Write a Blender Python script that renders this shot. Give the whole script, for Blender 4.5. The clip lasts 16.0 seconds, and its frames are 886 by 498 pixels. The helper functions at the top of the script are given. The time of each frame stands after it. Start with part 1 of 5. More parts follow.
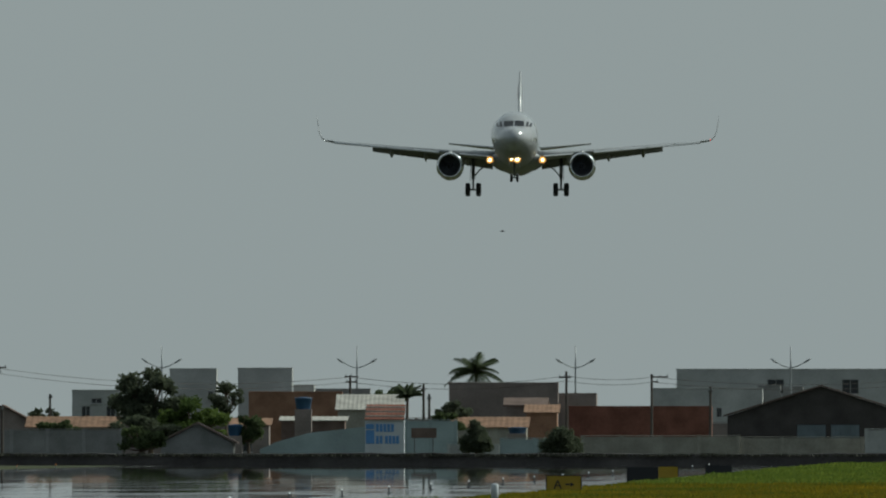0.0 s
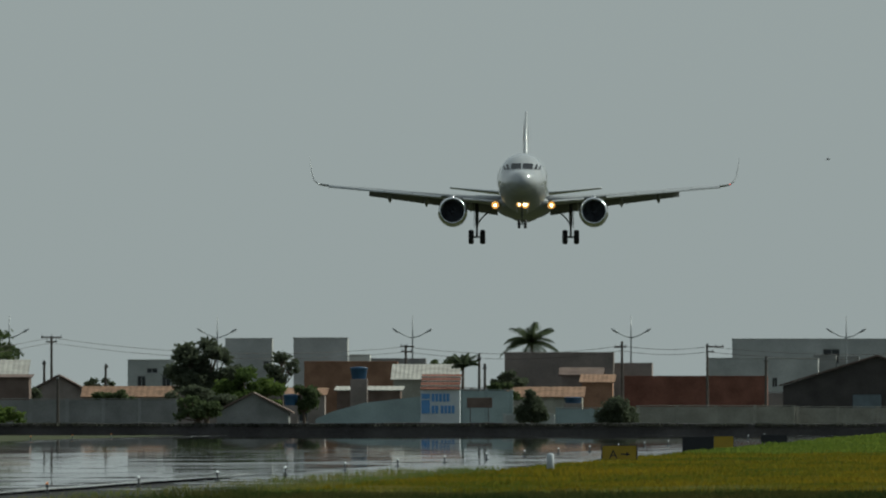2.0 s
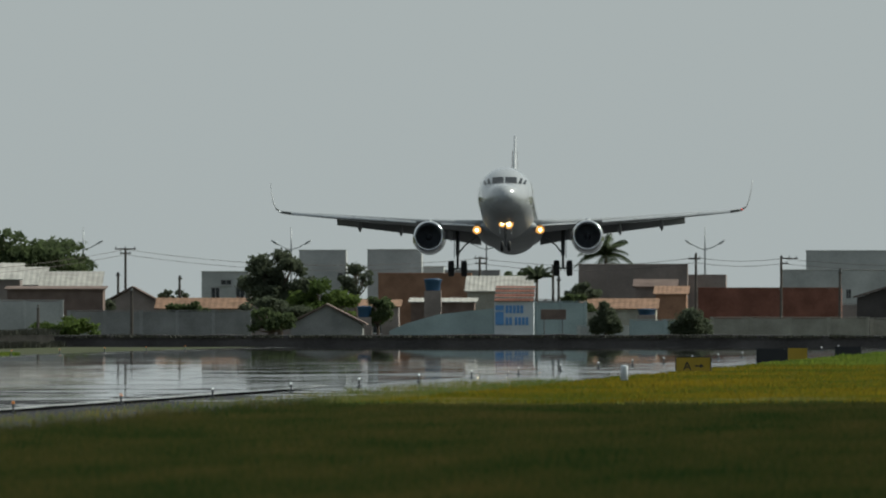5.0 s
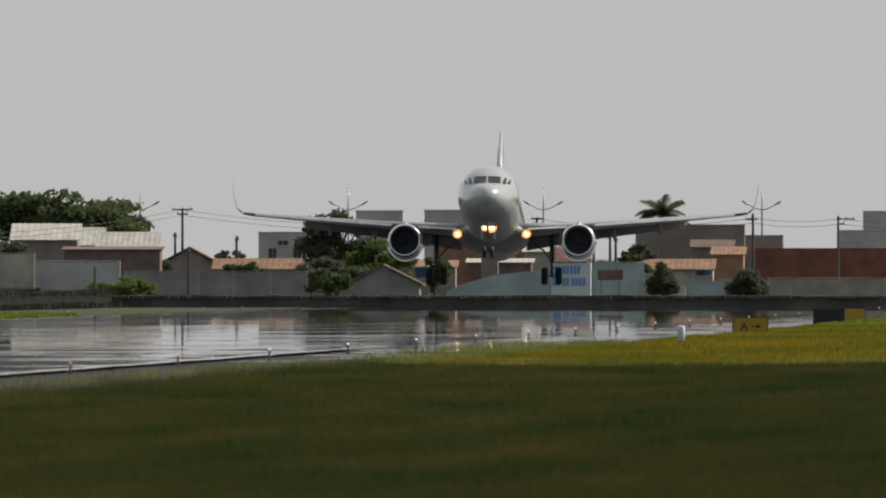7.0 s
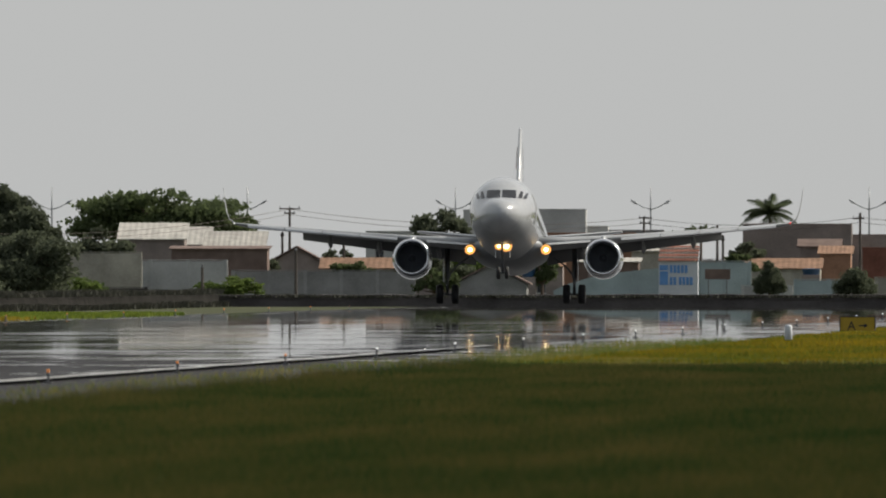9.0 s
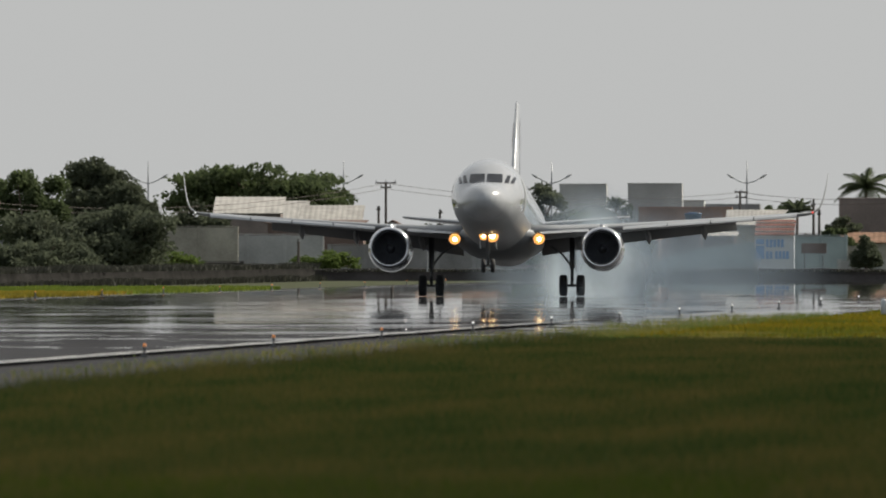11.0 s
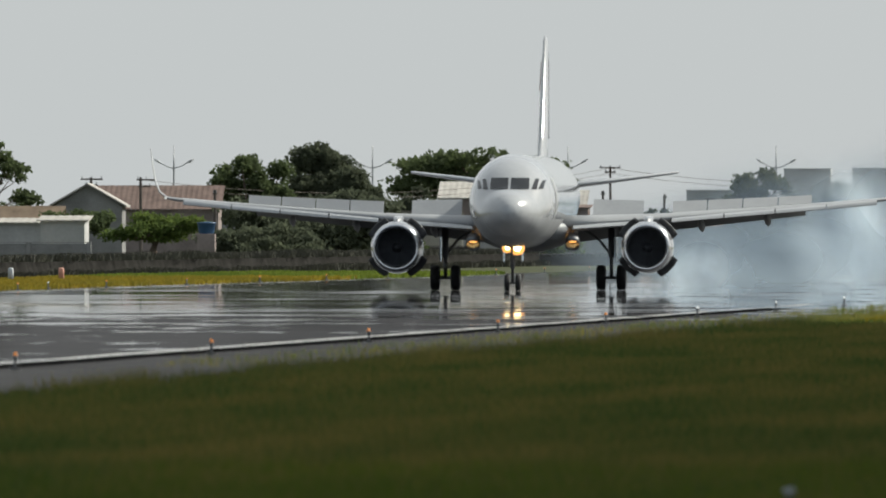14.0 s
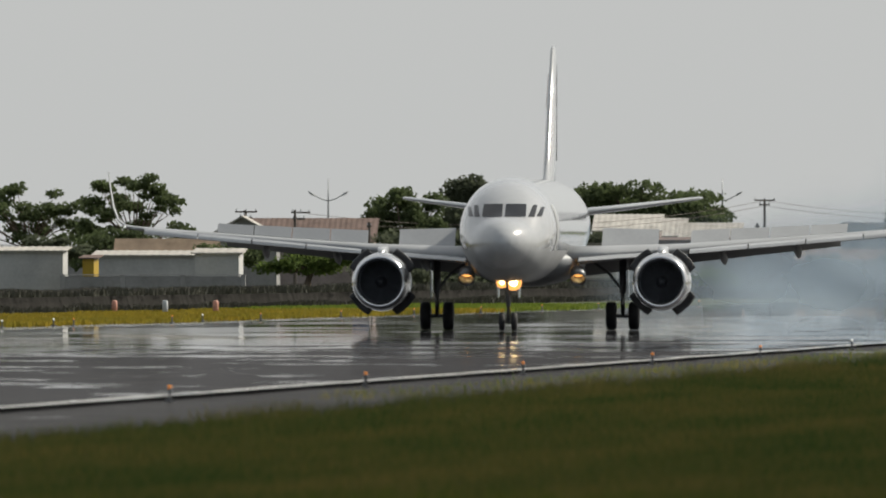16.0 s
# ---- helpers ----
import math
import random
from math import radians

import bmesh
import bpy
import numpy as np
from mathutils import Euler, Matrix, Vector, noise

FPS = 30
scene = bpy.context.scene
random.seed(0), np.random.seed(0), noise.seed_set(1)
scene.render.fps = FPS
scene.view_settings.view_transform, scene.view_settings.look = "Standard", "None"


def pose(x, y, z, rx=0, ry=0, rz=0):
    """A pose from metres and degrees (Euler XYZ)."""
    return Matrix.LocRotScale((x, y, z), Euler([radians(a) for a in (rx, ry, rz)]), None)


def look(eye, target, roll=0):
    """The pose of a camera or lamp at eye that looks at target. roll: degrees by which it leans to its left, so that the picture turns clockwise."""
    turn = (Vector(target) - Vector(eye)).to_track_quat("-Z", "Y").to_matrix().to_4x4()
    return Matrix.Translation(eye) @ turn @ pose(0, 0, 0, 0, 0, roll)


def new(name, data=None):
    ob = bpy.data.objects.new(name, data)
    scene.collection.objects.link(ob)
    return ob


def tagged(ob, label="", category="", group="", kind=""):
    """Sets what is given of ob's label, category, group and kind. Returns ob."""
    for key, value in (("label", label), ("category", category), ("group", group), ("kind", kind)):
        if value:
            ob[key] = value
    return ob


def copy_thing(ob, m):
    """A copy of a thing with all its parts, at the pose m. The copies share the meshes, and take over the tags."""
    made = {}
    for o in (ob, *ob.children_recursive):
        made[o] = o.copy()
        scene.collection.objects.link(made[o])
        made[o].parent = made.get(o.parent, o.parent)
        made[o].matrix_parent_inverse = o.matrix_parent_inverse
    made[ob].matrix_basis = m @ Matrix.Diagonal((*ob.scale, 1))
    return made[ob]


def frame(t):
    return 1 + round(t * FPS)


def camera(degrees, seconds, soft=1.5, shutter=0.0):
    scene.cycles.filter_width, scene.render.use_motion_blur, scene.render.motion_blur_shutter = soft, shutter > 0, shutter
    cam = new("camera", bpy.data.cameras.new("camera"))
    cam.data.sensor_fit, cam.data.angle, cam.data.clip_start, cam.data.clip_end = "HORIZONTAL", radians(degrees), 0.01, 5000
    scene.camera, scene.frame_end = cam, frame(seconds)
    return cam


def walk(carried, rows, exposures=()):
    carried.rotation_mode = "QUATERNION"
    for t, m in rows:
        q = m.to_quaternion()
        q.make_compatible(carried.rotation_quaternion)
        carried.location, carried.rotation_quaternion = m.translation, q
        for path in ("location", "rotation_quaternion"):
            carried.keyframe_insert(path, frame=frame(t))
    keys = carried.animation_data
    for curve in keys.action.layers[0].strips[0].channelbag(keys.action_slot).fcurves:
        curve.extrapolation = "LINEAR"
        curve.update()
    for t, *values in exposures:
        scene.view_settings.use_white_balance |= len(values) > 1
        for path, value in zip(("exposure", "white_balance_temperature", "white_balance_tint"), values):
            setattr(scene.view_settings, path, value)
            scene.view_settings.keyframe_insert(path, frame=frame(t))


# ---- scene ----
# The lens is very long: one bearing unit is 1/43000 of a radian.
LENS = 43000.0
EYE = Vector((0.0, 0.0, 2.7))
cam = camera(math.degrees(2 * math.atan(784 / LENS)), 16.0, soft=1.9)
# the long lens is sharp from the runway to the houses and soft on the near grass
cam.data.dof.use_dof, cam.data.dof.focus_distance, cam.data.dof.aperture_fstop = True, 1300.0, 8.5


def aim(right, down):
    """Camera pose that has the runway's vanishing point that many units right of and below the axis."""
    return look(EYE, EYE + Vector((-right / LENS, 1.0, down / LENS)))


# seconds, units from the axis to the vanishing point
PAN = [
    (0.0, 1325.6, 322.7), (0.5, 1346.9, 285.2), (1.0, 1378.5, 270.9), (1.5, 1406.3, 269.0), (2.0, 1424.1, 269.2),
    (2.5, 1480.8, 266.9), (3.0, 1502.9, 249.5), (5.5, 1591.1, 76.3), (6.0, 1633.3, 47.8), (6.5, 1646.9, 41.8),
    (7.0, 1656.0, 43.0), (7.5, 1685.5, 36.1), (8.0, 1747.2, 33.7), (8.5, 1790.8, 32.3), (9.0, 1846.1, 41.6),
    (11.5, 2062.5, -9.5), (12.0, 2107.5, -8.3), (12.5, 2138.6, -10.0), (13.0, 2228.6, -14.0), (13.5, 2296.1, -27.2),
    (14.0, 2414.9, -31.2), (14.5, 2484.2, -16.8), (15.0, 2515.1, 3.6), (15.5, 2566.9, 22.0), (16.0, 2689.0, 26.6),
]
EXPOSURE = [
    (0.0, -0.72, 5900, -5), (0.5, -0.68, 5900, -5), (2.5, -0.6, 5970, -5), (3.0, -0.62, 5970, -5), (5.5, -0.2, 6150, 3), (6.0, -0.14, 6400, 7), (7.0, -0.05, 6500, 9), (9.0, -0.03, 6500, 9),
    (12.5, 0.05, 6500, 9), (14.5, 0.16, 6250, 5), (16.0, 0.06, 6500, 8),
]
walk(cam, [(t, aim(r, d)) for t, r, d in PAN], EXPOSURE)

# ---- light ----
SUN_ELEVATION, SUN_AZIMUTH = radians(38), radians(62)  # azimuth clockwise from +Y
world = bpy.data.worlds.new("hazy_sky")
world.use_nodes = True
scene.world = world
wn, wl = world.node_tree.nodes, world.node_tree.links
wn.clear()
sky = wn.new("ShaderNodeTexSky")
sky.sky_type, sky.sun_disc = "NISHITA", False
sky.sun_elevation, sky.sun_rotation = SUN_ELEVATION, SUN_AZIMUTH
sky.air_density, sky.dust_density, sky.ozone_density = 1.0, 4.0, 1.0
sky_light, haze, mix, wout = (wn.new("ShaderNode" + n) for n in ("Background", "Background", "AddShader", "OutputWorld"))
sky_light.inputs[1].default_value = 0.015
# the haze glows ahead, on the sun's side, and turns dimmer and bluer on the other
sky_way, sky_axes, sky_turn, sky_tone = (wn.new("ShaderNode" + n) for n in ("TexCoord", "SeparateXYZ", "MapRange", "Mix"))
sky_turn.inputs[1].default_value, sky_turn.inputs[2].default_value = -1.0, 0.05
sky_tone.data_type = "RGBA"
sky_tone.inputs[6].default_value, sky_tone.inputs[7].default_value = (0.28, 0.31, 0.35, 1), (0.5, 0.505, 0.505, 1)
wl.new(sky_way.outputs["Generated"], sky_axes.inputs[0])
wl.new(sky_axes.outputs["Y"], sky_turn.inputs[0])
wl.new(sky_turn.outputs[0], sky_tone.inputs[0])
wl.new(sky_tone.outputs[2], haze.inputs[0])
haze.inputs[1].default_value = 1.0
wl.new(sky.outputs[0], sky_light.inputs[0])
wl.new(sky_light.outputs[0], mix.inputs[0])
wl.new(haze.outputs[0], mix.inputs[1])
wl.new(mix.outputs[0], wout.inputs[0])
sun = new("sun", bpy.data.lights.new("sun", "SUN"))
sun.data.energy, sun.data.angle, sun.data.color = 5.0, radians(2.0), (1.0, 0.93, 0.82)
sun_way = Vector((math.cos(SUN_ELEVATION) * math.sin(SUN_AZIMUTH), math.cos(SUN_ELEVATION) * math.cos(SUN_AZIMUTH), math.sin(SUN_ELEVATION)))
sun.matrix_world = look(sun_way * 300, (0, 0, 0))


# ---- materials ----
def material(name, colour, rough=0.6, metal=0.0, vary=0.25, size=1.0, bump=0.0, coat=0.0, other=None, glow=0.0):
    """A surface with noise at two scales: stains of `size` metres and grain a twelfth of it."""
    m = bpy.data.materials.new(name)
    m.use_nodes = True
    n, k = m.node_tree.nodes, m.node_tree.links
    b = n["Principled BSDF"]
    b.inputs["Roughness"].default_value, b.inputs["Metallic"].default_value = rough, metal
    if rough >= 0.85:
        b.inputs["Specular IOR Level"].default_value = 0.12 if rough < 0.95 else 0.0
    b.inputs["Coat Weight"].default_value, b.inputs["Coat Roughness"].default_value = coat, 0.08
    at = n.new("ShaderNodeTexCoord")
    big, fine = n.new("ShaderNodeTexNoise"), n.new("ShaderNodeTexNoise")
    big.inputs["Scale"].default_value, fine.inputs["Scale"].default_value = 1 / size, 12 / size
    big.inputs["Detail"].default_value = 6
    info = n.new("ShaderNodeObjectInfo")
    k.new(at.outputs["Object"], big.inputs["Vector"])
    k.new(at.outputs["Object"], fine.inputs["Vector"])
    add = n.new("ShaderNodeMath")
    add.operation, add.inputs[1].default_value = "MULTIPLY_ADD", 0.35
    k.new(fine.outputs["Fac"], add.inputs[0])
    k.new(big.outputs["Fac"], add.inputs[2])
    span = n.new("ShaderNodeMapRange")
    span.inputs[1].default_value, span.inputs[2].default_value = 0.42, 0.93
    k.new(add.outputs[0], span.inputs[0])
    tone = n.new("ShaderNodeMix")
    tone.data_type = "RGBA"
    low = other or tuple(c * (1 - vary) for c in colour)
    high = colour if other else tuple(min(c * (1 + vary), 0.95) for c in colour)
    tone.inputs[6].default_value, tone.inputs[7].default_value = (*low, 1), (*high, 1)
    k.new(span.outputs[0], tone.inputs[0])
    shift = n.new("ShaderNodeHueSaturation")
    spread = n.new("ShaderNodeMapRange")
    spread.inputs[3].default_value, spread.inputs[4].default_value = 1 - vary * 0.4, 1 + vary * 0.4
    k.new(info.outputs["Random"], spread.inputs[0])
    k.new(spread.outputs[0], shift.inputs["Value"])
    k.new(tone.outputs[2], shift.inputs["Color"])
    k.new(shift.outputs[0], b.inputs["Base Color"])
    if bump:
        relief = n.new("ShaderNodeBump")
        relief.inputs["Strength"].default_value, relief.inputs["Distance"].default_value = bump, size * 0.05
        k.new(add.outputs[0], relief.inputs["Height"])
        k.new(relief.outputs[0], b.inputs["Normal"])
    if glow:
        b.inputs["Emission Color"].default_value, b.inputs["Emission Strength"].default_value = (*colour, 1), glow
    return m


def leafy(name, colour, other, translucent=0.35, patch=0.25, stretch=(1, 1, 1)):
    """Leaves and grass: colour by clump and by leaf, with light passing through."""
    m = bpy.data.materials.new(name)
    m.use_nodes = True
    n, k = m.node_tree.nodes, m.node_tree.links
    b, out = n["Principled BSDF"], n["Material Output"]
    b.inputs["Roughness"].default_value, b.inputs["Specular IOR Level"].default_value = 0.7, 0.08
    at, big, geo = n.new("ShaderNodeTexCoord"), n.new("ShaderNodeTexNoise"), n.new("ShaderNodeNewGeometry")
    big.inputs["Scale"].default_value = patch
    spread = n.new("ShaderNodeMapping")
    spread.inputs["Scale"].default_value = stretch
    k.new(at.outputs["Object"], spread.inputs["Vector"])
    k.new(spread.outputs[0], big.inputs["Vector"])
    add = n.new("ShaderNodeMath")
    add.operation = "MULTIPLY_ADD"
    add.inputs[1].default_value = 0.35
    k.new(geo.outputs["Random Per Island"], add.inputs[0])
    k.new(big.outputs["Fac"], add.inputs[2])
    span = n.new("ShaderNodeMapRange")
    span.inputs[1].default_value, span.inputs[2].default_value = 0.4, 0.95
    k.new(add.outputs[0], span.inputs[0])
    tone = n.new("ShaderNodeMix")
    tone.data_type = "RGBA"
    tone.inputs[6].default_value, tone.inputs[7].default_value = (*other, 1), (*colour, 1)
    k.new(span.outputs[0], tone.inputs[0])
    k.new(tone.outputs[2], b.inputs["Base Color"])
    thin, join = n.new("ShaderNodeBsdfTranslucent"), n.new("ShaderNodeMixShader")
    k.new(tone.outputs[2], thin.inputs[0])
    join.inputs[0].default_value = translucent
    k.new(b.outputs[0], join.inputs[1])
    k.new(thin.outputs[0], join.inputs[2])
    k.new(join.outputs[0], out.inputs[0])
    return m


def wet(name, colour, stretch=(0.13, 0.034, 1.0), cover=(0.565, 0.595), least=0.05, ripple=0.013, rough=0.015, pooled=0.0, side=0.0):
    """Wet asphalt: mirror-like standing water in patches, and dull damp grain between them."""
    m = bpy.data.materials.new(name)
    m.use_nodes = True
    n, k = m.node_tree.nodes, m.node_tree.links
    b, out = n["Principled BSDF"], n["Material Output"]
    at, place, waves = n.new("ShaderNodeTexCoord"), n.new("ShaderNodeMapping"), n.new("ShaderNodeMapping")
    place.inputs["Scale"].default_value = stretch
    waves.inputs["Scale"].default_value = (0.09, 0.028, 1.0)
    k.new(at.outputs["Object"], place.inputs["Vector"])
    k.new(at.outputs["Object"], waves.inputs["Vector"])
    pool, grain, swell = n.new("ShaderNodeTexNoise"), n.new("ShaderNodeTexNoise"), n.new("ShaderNodeTexNoise")
    pool.inputs["Scale"].default_value, pool.inputs["Detail"].default_value = 1.6, 7
    pool.inputs["Roughness"].default_value = 0.66
    grain.inputs["Scale"].default_value, grain.inputs["Detail"].default_value = 0.3, 6
    swell.inputs["Scale"].default_value, swell.inputs["Detail"].default_value = 1.0, 3
    k.new(place.outputs[0], pool.inputs["Vector"])
    k.new(waves.outputs[0], swell.inputs["Vector"])
    k.new(at.outputs["Object"], grain.inputs["Vector"])
    span = n.new("ShaderNodeMapRange")
    span.inputs[1].default_value, span.inputs[2].default_value = cover
    span.inputs[3].default_value, span.inputs[4].default_value = least, 1.0
    # the middle of the runway lies low and holds more water
    axes, low, more = n.new("ShaderNodeSeparateXYZ"), n.new("ShaderNodeMapRange"), n.new("ShaderNodeMath")
    k.new(at.outputs["Object"], axes.inputs[0])
    k.new(axes.outputs["Y"], low.inputs[0])
    low.inputs[1].default_value, low.inputs[2].default_value, low.inputs[4].default_value = 660.0, 900.0, pooled
    more.operation = "ADD"
    k.new(pool.outputs["Fac"], more.inputs[0])
    k.new(low.outputs[0], more.inputs[1])
    fall, both = n.new("ShaderNodeMapRange"), n.new("ShaderNodeMath")
    k.new(axes.outputs["X"], fall.inputs[0])
    fall.inputs[1].default_value, fall.inputs[2].default_value, fall.inputs[4].default_value = -50.0, -78.0, side
    both.operation = "ADD"
    k.new(more.outputs[0], both.inputs[0])
    k.new(fall.outputs[0], both.inputs[1])
    k.new(both.outputs[0], span.inputs[0])
    tone = n.new("ShaderNodeMix")
    tone.data_type = "RGBA"
    tone.inputs[6].default_value = (*[c * 0.55 for c in colour], 1)
    tone.inputs[7].default_value = (*[c * 1.45 for c in colour], 1)
    k.new(grain.outputs["Fac"], tone.inputs[0])
    dull, join = n.new("ShaderNodeBsdfDiffuse"), n.new("ShaderNodeMixShader")
    k.new(tone.outputs[2], dull.inputs[0])
    k.new(tone.outputs[2], b.inputs["Base Color"])
    b.inputs["IOR"].default_value = 1.33
    # wind roughens the water in bands
    gust, calm = n.new("ShaderNodeTexNoise"), n.new("ShaderNodeMapRange")
    gust.inputs["Scale"].default_value, gust.inputs["Detail"].default_value = 0.8, 4
    k.new(place.outputs[0], gust.inputs["Vector"])
    calm.inputs[1].default_value, calm.inputs[2].default_value = 0.42, 0.62
    calm.inputs[3].default_value, calm.inputs[4].default_value = 0.0, 0.035
    k.new(gust.outputs["Fac"], calm.inputs[0])
    lee, stir = n.new("ShaderNodeMapRange"), n.new("ShaderNodeMath")
    lee.inputs[1].default_value, lee.inputs[2].default_value = 1500.0, 1150.0
    stir.operation, stir.inputs[2].default_value = "MULTIPLY_ADD", rough
    k.new(calm.outputs[0], stir.inputs[0])
    k.new(lee.outputs[0], stir.inputs[1])
    k.new(stir.outputs[0], b.inputs["Roughness"])
    relief = n.new("ShaderNodeBump")
    relief.inputs["Strength"].default_value, relief.inputs["Distance"].default_value = 1.0, ripple
    k.new(axes.outputs["Y"], lee.inputs[0])
    # short wavelets on the long swell
    chop_at, chop, sum_up = n.new("ShaderNodeMapping"), n.new("ShaderNodeTexNoise"), n.new("ShaderNodeMath")
    chop_at.inputs["Scale"].default_value = (0.16, 0.085, 1.0)
    chop.inputs["Scale"].default_value, chop.inputs["Detail"].default_value = 1.0, 2
    k.new(at.outputs["Object"], chop_at.inputs["Vector"])
    k.new(chop_at.outputs[0], chop.inputs["Vector"])
    sum_up.operation, sum_up.inputs[1].default_value = "MULTIPLY_ADD", 0.25
    k.new(chop.outputs["Fac"], sum_up.inputs[0])
    k.new(swell.outputs["Fac"], sum_up.inputs[2])
    # the water lies on a runway that climbs gently away
    climb = n.new("ShaderNodeMath")
    climb.operation, climb.inputs[1].default_value = "MULTIPLY_ADD", 0.0012 / ripple
    k.new(axes.outputs["Y"], climb.inputs[0])
    k.new(sum_up.outputs[0], climb.inputs[2])
    k.new(climb.outputs[0], relief.inputs["Height"])
    k.new(relief.outputs[0], b.inputs["Normal"])
    k.new(span.outputs[0], join.inputs[0])
    k.new(dull.outputs[0], join.inputs[1])
    k.new(b.outputs[0], join.inputs[2])
    k.new(join.outputs[0], out.inputs[0])
    return m


def smoky(name, density, colour):
    """Thin smoke: each puff fades from its heart to its rim, broken by noise."""
    m = bpy.data.materials.new(name)
    m.use_nodes = True
    n, k = m.node_tree.nodes, m.node_tree.links
    n.remove(n["Principled BSDF"])
    out = n["Material Output"]
    at, ball, ramp = n.new("ShaderNodeTexCoord"), n.new("ShaderNodeVectorMath"), n.new("ShaderNodeMapRange")
    flat = n.new("ShaderNodeVectorMath")
    flat.operation, ball.operation = "MULTIPLY", "LENGTH"
    flat.inputs[1].default_value = (1, 0, 1)
    k.new(at.outputs["Object"], flat.inputs[0])
    k.new(flat.outputs[0], ball.inputs[0])
    ramp.interpolation_type = "SMOOTHERSTEP"
    ramp.inputs[1].default_value, ramp.inputs[2].default_value = 0.2, 0.88
    ramp.inputs[3].default_value, ramp.inputs[4].default_value = density, 0.0
    k.new(ball.outputs["Value"], ramp.inputs[0])
    wisp, vary, times = n.new("ShaderNodeTexNoise"), n.new("ShaderNodeMapRange"), n.new("ShaderNodeMath")
    wisp.inputs["Scale"].default_value, wisp.inputs["Detail"].default_value = 1.0, 3
    vary.inputs[1].default_value, vary.inputs[2].default_value = 0.3, 0.7
    vary.inputs[3].default_value = 0.5
    times.operation = "MULTIPLY"
    k.new(at.outputs["Object"], wisp.inputs["Vector"])
    k.new(wisp.outputs["Fac"], vary.inputs[0])
    k.new(ramp.outputs[0], times.inputs[0])
    k.new(vary.outputs[0], times.inputs[1])
    clear, body, thin, both, join = (n.new("ShaderNode" + s) for s in ("BsdfTransparent", "BsdfDiffuse", "BsdfTranslucent", "MixShader", "MixShader"))
    body.inputs[0].default_value = thin.inputs[0].default_value = (*colour, 1)
    both.inputs[0].default_value = 0.5
    k.new(body.outputs[0], both.inputs[1])
    k.new(thin.outputs[0], both.inputs[2])
    k.new(times.outputs[0], join.inputs[0])
    k.new(clear.outputs[0], join.inputs[1])
    k.new(both.outputs[0], join.inputs[2])
    k.new(join.outputs[0], out.inputs[0])
    return m


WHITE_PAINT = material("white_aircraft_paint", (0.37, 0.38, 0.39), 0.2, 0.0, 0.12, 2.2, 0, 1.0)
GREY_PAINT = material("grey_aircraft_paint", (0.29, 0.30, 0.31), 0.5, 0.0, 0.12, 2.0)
DARK_PANEL = material("dark_underside_panel", (0.16, 0.165, 0.17), 0.5, 0.0, 0.15, 2.0)
BARE_METAL = material("polished_metal", (0.72, 0.72, 0.73), 0.22, 1.0, 0.08, 0.8)
STEEL = material("gear_steel", (0.14, 0.145, 0.15), 0.45, 0.5, 0.2, 0.4)
RUBBER = material("tyre_rubber", (0.018, 0.018, 0.019), 0.75, 0.0, 0.3, 0.3)
FAN = material("fan_blade_titanium", (0.12, 0.127, 0.14), 0.45, 0.6, 0.2, 0.5)
DUCT = material("intake_duct", (0.12, 0.13, 0.145), 0.6, 0.0, 0.2, 0.5)
DOOR_DARK = material("dark_reverser_panel", (0.045, 0.046, 0.048), 0.6, 0.0, 0.2, 1.0)
GLASS = material("cockpit_glass", (0.012, 0.014, 0.018), 0.06, 0.0, 0.1, 1.0)
LAMP = material("landing_lamp_glow", (1.0, 0.72, 0.34), 0.3, 0, 0.0, 1.0, glow=14.0)
# Glowing amber rings added round the bulbs to stand in for their bloom.
LAMP_BLOOM = material("lamp_bloom_glow", (1.0, 0.46, 0.12), 0.3, 0, 0.0, 1.0, glow=1.25)
RED_LAMP = material("red_position_lamp", (1.0, 0.08, 0.05), 0.3, 0, 0.0, 1.0, glow=0.9)
TAIL_BLUE = material("tail_blue_paint", (0.30, 0.38, 0.46), 0.3, 0, 0.1, 2.0, 0, 0.4)
TAIL_RED = material("tail_red_paint", (0.45, 0.12, 0.10), 0.3, 0, 0.1, 2.0, 0, 0.4)

ASPHALT = wet("wet_runway_asphalt", (0.05, 0.05, 0.053), pooled=0.17, side=0.12)
SHOULDER = wet("damp_shoulder_asphalt", (0.055, 0.055, 0.057), (0.2, 0.045, 1), (0.64, 0.69), 0.03, 0.02, 0.03, 0.26)
LINE_PAINT = wet("worn_wet_white_paint", (0.36, 0.36, 0.35), (0.5, 0.05, 1), (0.5, 0.6), 0.1, 0.005, 0.03, 0.1)
EDGE_STRIP = material("black_edge_strip", (0.009, 0.009, 0.0095), 0.95, 0, 0.3, 2.0)
EARTH = material("dark_soil_and_turf", (0.05, 0.055, 0.025), 0.9, 0, 0.4, 9.0, 0.2)
# Same bank as BERM, darkened in colour because that side faces the sun.
BERM_DARKENED = material("earth_bank_darkened_for_sun", (0.03, 0.029, 0.027), 0.95, 0, 0.4, 2.0, 0.4)
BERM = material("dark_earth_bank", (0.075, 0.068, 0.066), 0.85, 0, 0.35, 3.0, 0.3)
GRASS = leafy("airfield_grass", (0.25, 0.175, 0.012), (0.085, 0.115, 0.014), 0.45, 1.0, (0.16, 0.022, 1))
# The airfield grass again, coloured with the duller tint it has in shade.
SHADE_GRASS = leafy("shade_tinted_grass", (0.275, 0.225, 0.065), (0.075, 0.135, 0.032), 0.45, 1.0, (0.34, 0.024, 1))
SCRUB = leafy("dark_bank_scrub", (0.07, 0.07, 0.055), (0.04, 0.042, 0.034), 0.2, 0.08)
